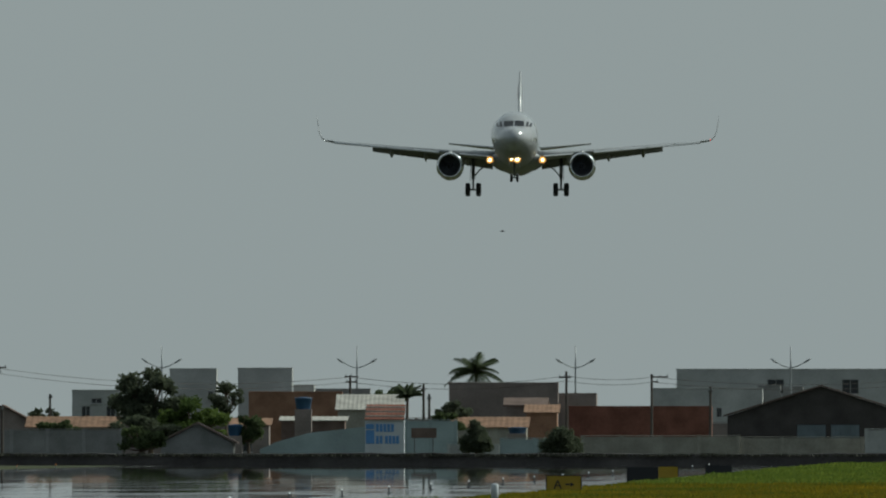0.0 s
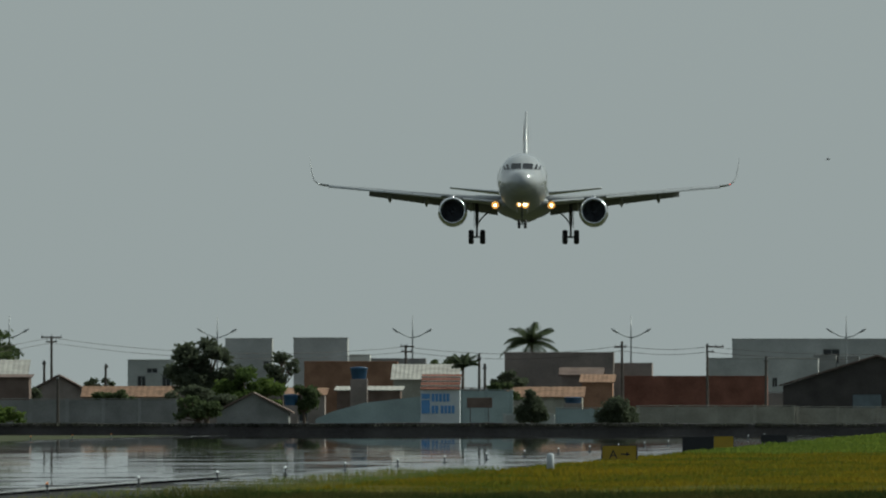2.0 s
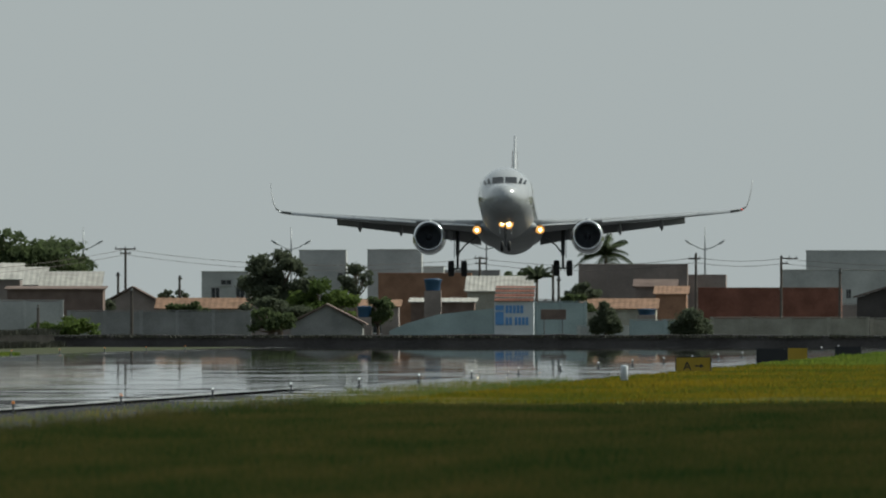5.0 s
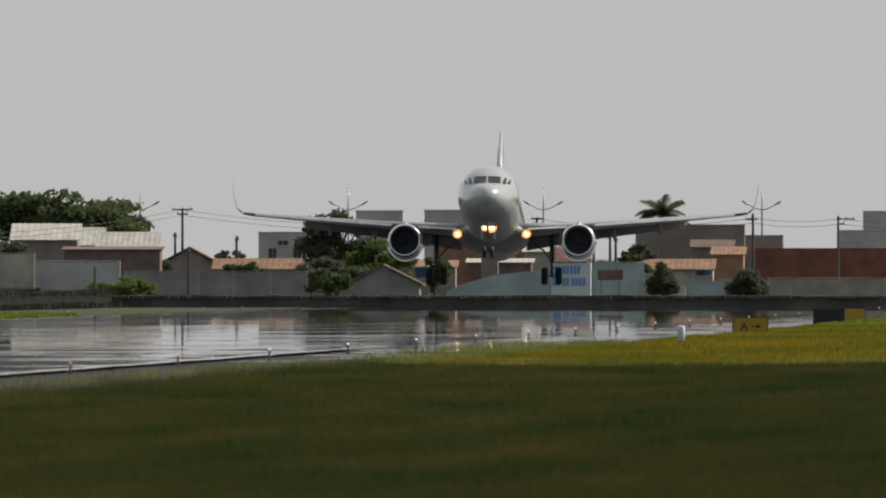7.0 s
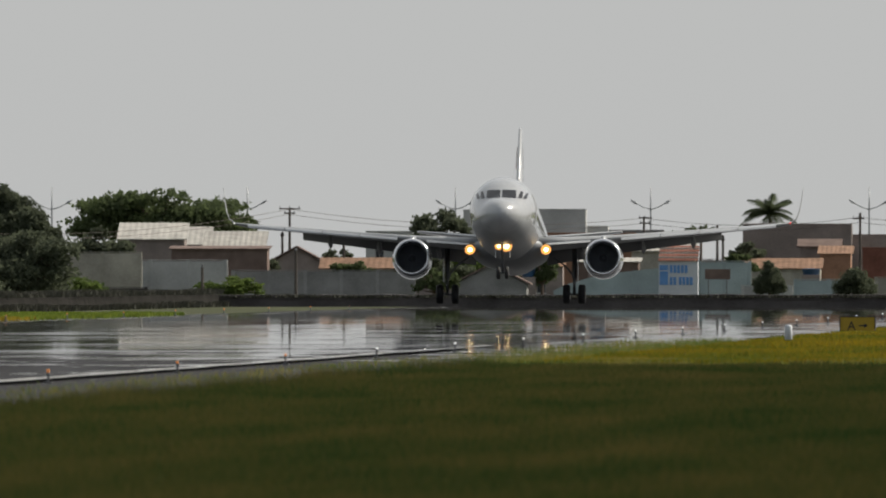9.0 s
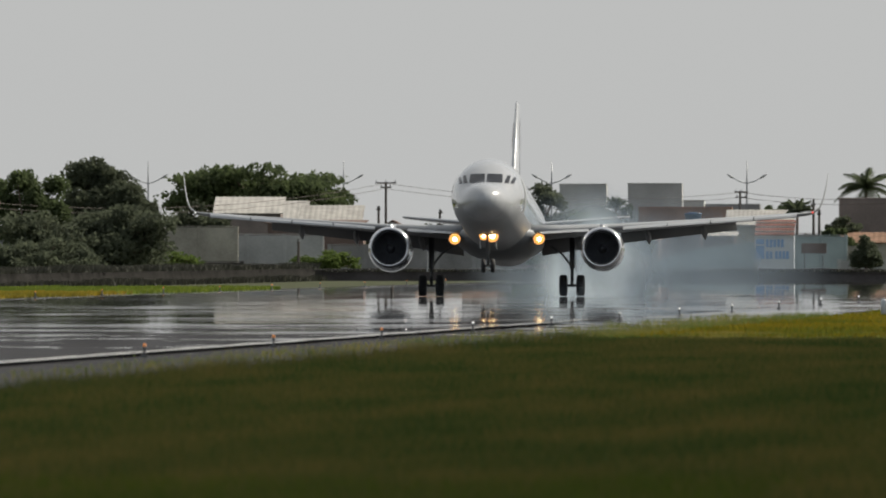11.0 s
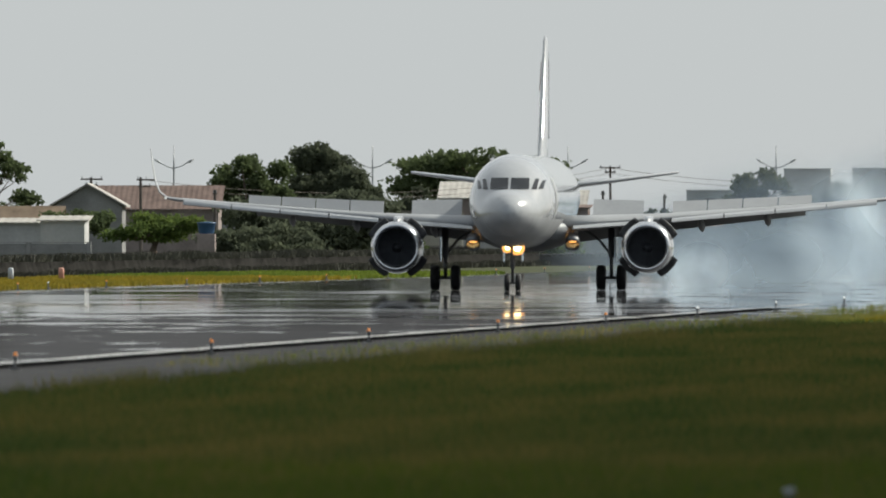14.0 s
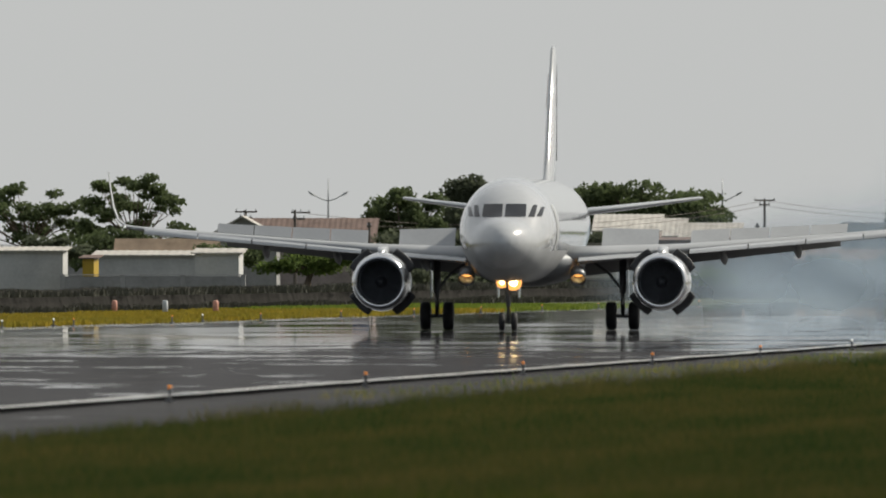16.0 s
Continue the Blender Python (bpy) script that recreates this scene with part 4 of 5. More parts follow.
house("dark brown gabled shed with bluish-grey doors", 1618, 1950, 457, 2160, 10, SHED_BROWN, TILE_BROWN, "gable_front", 405, holes=((0.37, 2.6, 0, 3.3, G), (0.55, 2.6, 0, 3.3, G), (0.8, 1.2, 1.0, 2.0, W)), name="warehouse")
# middle row
house("orange clay brick house with flat top", 770, 935, 415, 2200, 3, BRICK_ORANGE, None, holes=((0.1, 0.9, 2.9, 3.7, W), (0.36, 0.8, 2.9, 3.7, W)))
house("house under a bleached corrugated roof", 928, 1040, 447, 2180, 7, PLASTER_BEIGE, TILE_PALE, "shed", 420, waves=16)
house("low dark house with a white roof edge", 828, 940, 466, 2165, 5, TILE_BROWN, TILE_PALE, "shed", 459, waves=12)
house("low brown house half hidden by shrubs", 740, 806, 474, 2120, 3, PLASTER_BROWN, TILE_ORANGE, "shed", 462, holes=((0.3, 0.8, 0.9, 1.8, W),), waves=5)
house("grey house with a low brown gable", 615, 742, 505, 2085, 7, PLASTER_GREY, TILE_BROWN, "gable_front", 471)
house("white house with open shaded porches", 457, 541, 412, 2200, 3, PLASTER_WHITE, None, holes=((0.2, 0.8, 3.7, 5.0, W), (0.4, 1.0, 5.2, 5.7, W), (0.72, 0.8, 3.7, 5.0, W)))
house("small dark house with a clay gable", 288, 380, 467, 2150, 6, PLASTER_BROWN, TILE_BROWN, "gable_front", 440)
house("long low house with an orange clay tile roof", 378, 540, 478, 2140, 5, PLASTER_BEIGE, TILE_ORANGE, "shed", 459, waves=16)
# left cluster with pale roofs
house("brown house with a bleached sheet roof", 20, 135, 426, 2120, 7, PLASTER_BROWN, TILE_PALE, "shed", 397, waves=12)
house("house with a weathered pale roof behind", 118, 178, 436, 2130, 6, PLASTER_BROWN, TILE_PALE, "shed", 404, waves=7)
house("house with a long bleached roof over a dark front", 172, 276, 440, 2125, 6, TILE_BROWN, TILE_PALE, "shed", 412, waves=12)
house("long dark-fronted shed below the pale roofs", 112, 282, 443, 2095, 4, TILE_BROWN, TILE_BROWN, "shed", 438)
# far left
house("brown building with a long tiled roof", -612, -374, 446, 1900, 9, PLASTER_BROWN, TILE_BROWN, "shed", 404, waves=26, holes=((0.1, 0.8, 2.2, 3.2, W), (0.3, 0.8, 2.2, 3.2, W), (0.5, 0.8, 2.2, 3.2, W)))
house("pale house with a brown gable", -668, -545, 440, 1850, 7, PLASTER_GREY, TILE_PALE, "gable_front", 402)
house("house with a sloping brown clay roof", -830, -655, 478, 1780, 6, PLASTER_BEIGE, TILE_DULL, "gable", 442)
house("white shed with a pale metal roof", -1130, -925, 462, 1500, 8, PLASTER_WHITE, TILE_PALE, "shed", 455, waves=18, name="warehouse")
house("bluish-grey low house with small windows", -868, -615, 470, 1520, 6, PLASTER_WHITE, TILE_PALE, "shed", 462, holes=((0.3, 0.8, 0.9, 1.7, W), (0.62, 0.9, 0.9, 1.8, W)), waves=20)
house("small white house beside the wall", -690, -612, 466, 1500, 5, PLASTER_WHITE, TILE_PALE, "shed", 458, waves=6)
house("yellow painted end wall of a small house", -890, -870, 475, 1495, 4, SIGN_YELLOW, TILE_BROWN, "shed", 470)


def garden_wall(label, left, right, top, d, mat, thick=0.2):
    ob = thing("garden_wall", label, "wall")
    x0, x1, h = ax(left, d), ax(right, d), az(top, d)
    part("masonry", boxes((x0, x1, d, d + thick, -0.06, h)), mat, ob)
    n = max(2, int((x1 - x0) / 3))
    for i in range(n + 1):
        x = x0 + (x1 - x0 - 0.3) * i / n
        part("pier", boxes((x, x + 0.3, d - 0.05, d + thick + 0.05, -0.06, h + 0.06)), mat, ob)
    part("coping", boxes((x0 - 0.03, x1 + 0.03, d - 0.06, d + thick + 0.06, h + 0.064, h + 0.12)), mat, ob)
    return ob


garden_wall("stained beige plaster street wall", 1358, 1640, 494, 2070, PLASTER_BEIGE)
garden_wall("stained beige plaster street wall", 1641, 1860, 496, 2072, PLASTER_BEIGE)
garden_wall("pale wall end beside the gabled shed", 1861, 1990, 482, 2068, PLASTER_WHITE)
garden_wall("faded teal painted street wall", 1215, 1340, 498, 2070, PLASTER_TEAL)
garden_wall("low white street wall below a round bush", 1122, 1214, 509, 2060, PLASTER_WHITE)
garden_wall("white plaster street wall", 1046, 1140, 466, 2090, PLASTER_TEAL)
garden_wall("grey unpainted block wall", 218, 545, 482, 2080, PLASTER_GREY)
garden_wall("tall whitish block wall", 4, 212, 464, 2060, PLASTER_WHITE)
garden_wall("dark low wall at the roadside", -120, 70, 512, 2010, BERM)
garden_wall("pale plaster wall behind the dark trees", -80, 60, 450, 2035, PLASTER_BEIGE)
garden_wall("brown unpainted yard wall behind the houses", 270, 640, 468, 2225, PLASTER_BROWN)
garden_wall("brown unpainted yard wall behind the houses", 640, 1130, 462, 2232, PLASTER_BROWN)
garden_wall("brown unpainted yard wall behind the houses", 1130, 1640, 470, 2235, PLASTER_BROWN)
garden_wall("grey yard wall behind the trees", -420, 120, 452, 2240, PLASTER_GREY)
garden_wall("grey yard wall behind the trees", -1130, -400, 452, 1960, PLASTER_GREY)
garden_wall("grey low wall beside the street", -930, -600, 506, 1480, PLASTER_GREY)


def sign_house():
    """The long white house with a lettered gable wall."""
    d = 2075
    ob = thing("sign_house", "long white house with a lettered painted wall and red tiled top", "house")
    x0, x1, x2 = ax(790, d), ax(976, d), ax(1046, d)
    bm = bmesh.new()
    low, high = az(522, d), az(476, d)
    prof = [(x0, -0.06), (x1, -0.06), (x1, high), (x0 + 4.2, az(487, d)), (x0 + 1.4, az(503, d)), (x0, low + 0.3)]
    a = [bm.verts.new((x, d, z)) for x, z in prof]
    b = [bm.verts.new((x, d + 7, z)) for x, z in prof]
    bm.faces.new(a)
    bm.faces.new(b[::-1])
    for i in range(len(prof)):
        j = (i + 1) % len(prof)
        bm.faces.new((a[i], b[i], b[j], a[j]))
    bmesh.ops.recalc_face_normals(bm, faces=bm.faces[:])
    part("wall", bm, PLASTER_TEAL, ob, "whitish teal side wall")
    front = part("gable_wall", boxes((x1 + 0.004, x2, d - 0.3, d + 1.2, -0.06, az(465, d))), SIGN_WHITE, ob, "white wall with blue letters")
    part("roof", shed_roof(x1 + 0.2, x2 - 0.2, d - 0.3, d + 4, az(464, d), az(438, d), 0.2, 0.08, 9), BRICK_RED, ob, "red and white tile roof")
    for k in range(3):
        z = az(460 - 8 * k, d)
        y = d - 0.3 + 4 * (k * 8 + 4) / 26 - 0.3
        part("roof_batten", boxes((x1, x2, y - 0.1, y, z + 0.06, z + 0.2)), TILE_PALE, ob, "pale strip across the roof")
    # a blue emblem block and two lines of blue bars
    def bar(b0, b1, v0, v1):
        part("letter_bar", boxes((ax(b0, d), ax(b1, d), d - 0.34, d - 0.304, az(v1, d), az(v0, d))), SIGN_BLUE, front, "blue painted letter")

    bar(978, 993, 471, 480)
    bar(978, 993, 482, 506)
    for i in range(5):
        bar(996 + i * 6.6, 1001 + i * 6.6, 471, 485)
    for b0 in (996, 1002.5, 1012, 1018.5, 1025, 1031.5):
        bar(b0, b0 + 5, 492, 506)


sign_house()


# ---- trees ----
def leaves(lobes, count, size, mat, seed, name="crown"):
    """A crown of small folded leaf clumps filling uneven lobes (x, y, z, rx, ry, rz), denser towards the rim."""
    rng = np.random.default_rng(seed)
    weight = np.array([l[3] * l[5] for l in lobes])
    pick = rng.choice(len(lobes), count, p=weight / weight.sum())
    verts, faces = [], []
    for i in pick:
        x, y, z, rx, ry, rz = lobes[i]
        v = rng.normal(size=3)
        v /= np.linalg.norm(v)
        r = rng.random() ** 0.4
        bulge = 0.78 + 0.45 * noise.noise(Vector(v * 2.3) + Vector((i * 7.1, seed, 0)))
        c = np.array((x, y, z)) + v * np.array((rx, ry, rz)) * r * bulge
        s = size * rng.uniform(0.6, 1.4)
        a, b = rng.normal(size=3), rng.normal(size=3)
        a /= np.linalg.norm(a)
        b -= a * (a @ b)
        b /= np.linalg.norm(b)
        n = np.cross(a, b) * 0.3
        k = len(verts)
        verts += [tuple(c - a * s), tuple(c + b * s * 0.55 + n * s), tuple(c + a * s), tuple(c - b * s * 0.55 + n * s)]
        faces += [(k, k + 1, k + 2), (k, k + 2, k + 3)]
    return mesh_from(name, verts, faces, mat)


def tree(label, left, right, top, d, mat, seed, lobes=9, count=5200, size=0.24, flat=0.55, base=0.0, tall=None, category="tree", name="tree", shape=None, airy=False):
    """A broad tree between two bearings; its crown reaches up to a sight line."""
    rng = random.Random(seed)
    x0, x1, h = ax(left, d), ax(right, d), az(top, d)
    w = x1 - x0
    tall = tall or min(h * 0.75, w * 0.75)
    ob = thing(name, label, category, ((x0 + x1) / 2, d, base - 0.06))
    h -= base
    body = []
    if not shape:
        shape = []
        many = lobes * 2
        for i in range(many):
            fx = 0.44 * (2 * (i + rng.uniform(0.1, 0.9)) / many - 1)
            fz = rng.uniform(0.1, 1.0) ** 0.8 * (1 - 1.5 * fx * fx)
            shape.append((fx, fz, rng.uniform(0.08, 0.13) if airy else rng.uniform(0.10, 0.19)))
        if not airy:
            shape += [(rng.uniform(-0.25, 0.25), rng.uniform(0.2, 0.55), 0.25) for _ in range(4)]
    for fx, fz, r in shape:
        body.append((fx * w, rng.uniform(-0.25, 0.25) * w * 0.8, h - tall + fz * tall * 0.86, r * w * 1.1, r * w, r * w * (0.5 if airy else max(flat, min(1.0, tall / w)))))
    peak = max(l[2] + l[5] for l in body)
    body = [(x, y, z + (h - peak), a, b, c) for x, y, z, a, b, c in body]
    trunk, slim = bmesh.new(), 0.35 if airy else 1.0
    fork = Vector((0, 0, max(0.5, h - tall * 0.95)))
    tube([(0, 0, 0), (0.05 * w * rng.uniform(-1, 1), 0, fork.z * 0.6), fork], [0.05 * w * 0.6 + 0.08, 0.03 * w + 0.06, 0.025 * w + 0.05], 10, trunk)
    for l in body:
        mid = fork.lerp(Vector(l[:3]), 0.55) + Vector((0, 0, rng.uniform(-0.2, 0.3)))
        tube([fork, mid, Vector(l[:3])], [(0.018 * w + 0.03) * slim, (0.012 * w + 0.02) * slim, 0.015], 6, trunk)
    part("trunk", trunk, BARK, ob, "grey-brown trunk with forking limbs", True)
    crown = new("crown", leaves(body, count, size, mat, seed))
    crown.parent = ob
    return ob


def palm(label, bearing, top, d, radius, fronds, seed, lift_low=-0.1):
    rng = random.Random(seed)
    h = az(top, d)
    ob = thing("palm_tree", label, "palm tree", (ax(bearing, d), d, -0.06))
    heart = Vector((rng.uniform(-0.3, 0.3), 0, h - radius * 0.85))
    part("trunk", tube([(0, 0, 0), (heart.x * 0.2, 0, heart.z * 0.5), heart], [0.2, 0.15, 0.11], 10), BARK, ob, "slim ringed palm trunk", True)
    for i in range(fronds):
        a = 2 * math.pi * i / fronds + rng.uniform(-0.25, 0.25)
        lift = rng.uniform(lift_low, 1.5)
        reach = radius * rng.uniform(0.8, 1.1)
        spine = []
        for k in range(9):
            s = k / 8
            out = reach * s * math.cos(lift * (1 - 0.3 * s))
            up = reach * (math.sin(lift) * s - 0.62 * s * s * (0.35 + 0.65 * math.cos(lift)))
            spine.append(heart + Vector((math.cos(a) * out, math.sin(a) * out, up)))
        bm = bmesh.new()
        for k in range(1, 9):
            p, q = spine[k - 1], spine[k]
            way = (q - p).normalized()
            side = way.cross(Vector((0, 0, 1))).normalized()
            ln = radius * 0.3 * math.sin(math.pi * (0.15 + 0.8 * k / 9))
            for s in (-1, 1):
                for m in (0.0, 0.25, 0.5, 0.75):
                    r = p.lerp(q, m)
                    tip = r + side * s * ln * 0.8 + way * ln * 0.55 + Vector((0, 0, -ln * 0.55))
                    bm.faces.new([bm.verts.new(v) for v in (r, r + way * 0.09, tip)])
        tube(spine, 0.025, 5, bm)
        part("frond", bm, PALM_LEAF, ob)
    return ob


tree("large dark mango tree with brighter lower boughs", 528, 660, 366, 2130, LEAF_DARK, 11, 12, 9000, 0.2, tall=5.4)
tree("bright green tree leaning beside a darker one", 610, 735, 418, 2110, LEAF_LIGHT, 12, 10, 7000, 0.18, tall=4.4)
tree("small grey-green tree with thin twigs", 700, 760, 392, 2160, LEAF_DARK, 13, 7, 1100, 0.16, tall=3.6)
tree("bright green shrub by the grey wall", 160, 280, 486, 2050, LEAF_LIGHT, 14, 9, 3200, 0.16, tall=1.7, category="shrub", name="shrub")
tree("green shrubs against the street wall", 540, 625, 470, 2075, LEAF_MID, 15, 8, 2600, 0.16, tall=2.4, category="shrub", name="shrub")
tree("dense rounded dark bush on the white wall", 1144, 1201, 460, 2055, LEAF_DARK, 16, 9, 9000, 0.12, tall=2.6, flat=0.8, shape=((0, 0.1, 0.44), (-0.22, 0.0, 0.36), (0.22, 0.0, 0.36), (0.02, 0.42, 0.34), (-0.03, 0.74, 0.2)), category="shrub", name="shrub")
tree("dense rounded dark bush beside the teal wall", 1286, 1362, 470, 2052, LEAF_DARK, 17, 10, 10000, 0.12, tall=2.7, flat=0.8, shape=((0, 0.35, 0.46), (-0.22, 0.2, 0.36), (0.22, 0.2, 0.36), (0.0, 0.6, 0.36), (0.05, 0.0, 0.42)), category="shrub", name="shrub")
tree("tangled green shrubs between two roofs", 738, 800, 452, 2100, LEAF_MID, 51, 8, 3600, 0.16, tall=2.6, category="shrub", name="shrub")
tree("dense shrubs filling the yard beside the gable", 520, 640, 452, 2095, LEAF_DARK, 52, 10, 6000, 0.17, tall=3.0, category="shrub", name="shrub")
tree("dark green shrubs behind a yard wall", 935, 1000, 440, 2215, LEAF_DARK, 53, 7, 1800, 0.16, tall=1.8, category="shrub", name="shrub")
tree("tangled dark shrubs in front of the brown wall", 1090, 1150, 448, 2150, LEAF_MID, 54, 7, 2600, 0.16, tall=2.0, category="shrub", name="shrub")
tree("green shrubs behind the grey street wall", 395, 470, 462, 2135, LEAF_MID, 55, 8, 2600, 0.16, tall=1.4, category="shrub", name="shrub")
tree("dark green tree above the clay roofs", 1102, 1165, 428, 2185, LEAF_DARK, 18, 7, 2400, 0.18, tall=2.2)
tree("dark tree behind the street wall", 995, 1050, 402, 2210, LEAF_MID, 19, 6, 900, 0.18, tall=2.0)
tree("dark green trees behind the porch house", 380, 440, 440, 2190, LEAF_DARK, 20, 6, 1600, 0.18, tall=2.2)
tree("dense shrubs between roofs and wall", 205, 300, 452, 2100, LEAF_DARK, 21, 8, 2600, 0.17, tall=1.8, category="shrub", name="shrub")
tree("wide spreading dark mango tree", -70, 262, 332, 2150, LEAF_MID, 22, 20, 17000, 0.24, tall=4.6, flat=0.42)
tree("tall dense rounded dark tree", -258, -75, 318, 2000, LEAF_DARK, 23, 14, 34000, 0.17, tall=8.4, flat=0.8,
     shape=((-0.3, 0.82, 0.19), (-0.14, 0.84, 0.2), (0.02, 0.72, 0.2), (0.18, 0.58, 0.19), (0.33, 0.4, 0.16), (-0.3, 0.5, 0.2), (-0.1, 0.5, 0.24), (0.12, 0.38, 0.22),
            (-0.27, 0.22, 0.24), (0.0, 0.18, 0.26), (0.24, 0.16, 0.22), (0.02, 0.34, 0.26), (0.27, 0.28, 0.2)))
tree("broad open-crowned green tree", -390, -235, 342, 1960, LEAF_MID, 24, 15, 13000, 0.19, tall=7.4)
tree("dense dark undergrowth below tall trees", -350, -55, 402, 1885, LEAF_DARK, 25, 18, 20000, 0.2, tall=5.6, flat=0.55, category="shrub", name="shrub")
tree("dense dark undergrowth along the bank", -400, -190, 462, 1860, LEAF_DARK, 33, 12, 9000, 0.19, tall=3.4, flat=0.6, category="shrub", name="shrub")
tree("sparse green tree against the sky", -905, -690, 320, 1800, LEAF_MID, 26, 17, 5200, 0.18, tall=5.8, airy=True)
tree("sparse green tree against the sky", -1100, -870, 336, 1820, LEAF_MID, 27, 17, 5200, 0.18, tall=5.4, airy=True)
tree("dense dark shrubs below sparse trees", -910, -690, 412, 1790, LEAF_MID, 63, 12, 7000, 0.18, tall=3.2, category="shrub", name="shrub")
tree("yellow-green garden tree behind the wall", -575, -390, 443, 1700, LEAF_LIGHT, 28, 10, 3600, 0.18, tall=2.2)
tree("green garden shrubs among low roofs", -700, -560, 440, 1740, LEAF_MID, 29, 9, 2800, 0.18, tall=2.0, category="shrub", name="shrub")
tree("dark shrubs at the foot of a wall", -1000, -880, 430, 1650, LEAF_DARK, 30, 9, 2800, 0.18, tall=2.4, category="shrub", name="shrub")
tree("dark dense foliage beside the pale roofs", -85, 45, 398, 2055, LEAF_DARK, 61, 12, 9000, 0.2, tall=5.2, category="shrub", name="shrub")
tree("yellow-green shrub on the street wall", -130, 0, 486, 1990, LEAF_LIGHT, 31, 8, 2200, 0.16, tall=1.4, category="shrub", name="shrub")
palm("tall coconut palm with drooping fronds", 1174, 332, 2290, 2.9, 26, 41)
palm("short bushy palm among the roofs", 1050, 392, 2150, 1.8, 20, 42, 0.5)
palm("small ragged palm beside a block", 735, 392, 2190, 1.5, 18, 43, 0.4)


# ---- poles ----
def street_lamp():
    ob = thing("street_lamp", "tall grey steel street lamp with two curved arms", "street lamp", group="street lamps along the avenue")
    part("pole", tube([(0, 0, -0.06), (0, 0, 6), (0, 0, 8.7), (0, 0, 10.6)], [0.11, 0.09, 0.07, 0.03], 10), GALVANISED, ob, "", True)
    for s in (-1, 1):
        arm = part("arm", tube([(0, 0, 8.55), (s * 0.7, 0, 8.75), (s * 1.3, 0, 9.1), (s * 1.75, 0, 9.35)], [0.05, 0.045, 0.04, 0.04], 8), GALVANISED, ob, "", True)
        part("lamp_head", tube([(s * 1.2, 0, 9.02), (s * 1.5, 0, 9.2), (s * 1.85, 0, 9.42)], [0.05, 0.11, 0.05], 8), GALVANISED, arm, "flat grey lamp head", True)
    return ob


first = street_lamp()
LAMPS = (1730, 1349, 962, 616, 247, -100, -453)
first.matrix_basis = pose(ax(2113, 2250), 2250, 0)
for b in LAMPS:
    copy_thing(first, pose(ax(b, 2250), 2250, 0))


def utility_pole(bearing, top, d, arms, label):
    h = az(top, d)
    ob = thing("utility_pole", label, "utility pole", (ax(bearing, d), d, 0), "utility poles")
    part("pole", tube([(0, 0, -0.06), (0, 0, h)], [0.15, 0.1], 10), WOOD_POLE, ob)
    for i, (a, b, drop) in enumerate(arms):
        bar = part("crossarm", boxes((a, b, -0.12, -0.02, h - drop - 0.06, h - drop + 0.06)), WOOD_POLE, ob)
        n = 3 if b - a > 1 else 2
        for k in range(n):
            x = a + 0.1 + (b - a - 0.2) * k / (n - 1)
            part("insulator", tube([(x, -0.07, h - drop + 0.06), (x, -0.07, h - drop + 0.24)], [0.05, 0.035], 6), GALVANISED, bar)
    return ob


utility_pole(322, 369, 2180, ((-0.95, 0.95, 0.1), (-0.5, 0.5, 0.5)), "wooden utility pole with two crossarms")
utility_pole(418, 418, 2170, ((-0.15, 0.25, 0.3),), "short plain wooden pole")
utility_pole(309, 412, 2175, ((-0.2, 0.2, 0.3),), "short plain wooden pole")
utility_pole(950, 385, 2230, ((-0.5, 0.75, 0.12), (-0.4, 0.6, 0.6)), "utility pole with crossarms behind the roofs")
utility_pole(1080, 400, 2140, ((-0.2, 0.2, 0.5),), "plain wooden pole beside the lettered wall")
utility_pole(1090, 418, 2125, ((-0.2, 0.2, 0.4),), "plain wooden pole beside the lettered wall")
utility_pole(1333, 378, 2215, ((-0.7, 0.4, 0.55),), "utility pole with a slanted crossarm")
utility_pole(1484, 383, 2200, ((0.0, 1.5, 0.25), (-0.1, 0.6, 0.7)), "utility pole with a one-sided crossarm")
utility_pole(1588, 405, 2120, ((-0.2, 0.2, 0.4),), "plain concrete utility pole")
utility_pole(-512, 388, 1890, ((-0.3, 1.2, 0.2), (-0.2, 0.8, 0.7)), "utility pole with a one-sided crossarm")
utility_pole(-600, 388, 1860, ((-0.8, 0.9, 0.15), (-0.5, 0.5, 0.6)), "utility pole with two crossarms")
utility_pole(167, 470, 2045, ((-0.15, 0.15, 0.3),), "plain pole by the street wall")
utility_pole(333, 440, 2045, ((-0.15, 0.15, 0.3),), "plain pole by the street wall")
utility_pole(-380, 410, 1880, ((-0.2, 0.2, 0.3),), "thin plain wooden street pole")


def cable(a, b, sag):
    (b0, t0, d0), (b1, t1, d1) = a, b
    p, q = Vector((ax(b0, d0), d0, az(t0, d0))), Vector((ax(b1, d1), d1, az(t1, d1)))
    pts = [p.lerp(q, k / 12) - Vector((0, 0, sag * 4 * (k / 12) * (1 - k / 12))) for k in range(13)]
    tagged(new("overhead_cable", mesh("overhead_cable", tube(pts, 0.02, 5), WOOD_POLE)), "thin dark sagging overhead cable", "cable", "overhead cables")


for dz in (0, 9):
    cable((322, 372 + dz, 2180), (950, 388 + dz, 2230), 1.0)
    cable((950, 388 + dz, 2230), (1333, 386 + dz, 2215), 0.7)
    cable((1333, 386 + dz, 2215), (1484, 388 + dz, 2200), 0.3)
    cable((-512, 392 + dz, 1890), (322, 372 + dz, 2180), 1.6)
    cable((1484, 388 + dz, 2200), (2000, 388 + dz, 2220), 0.7)


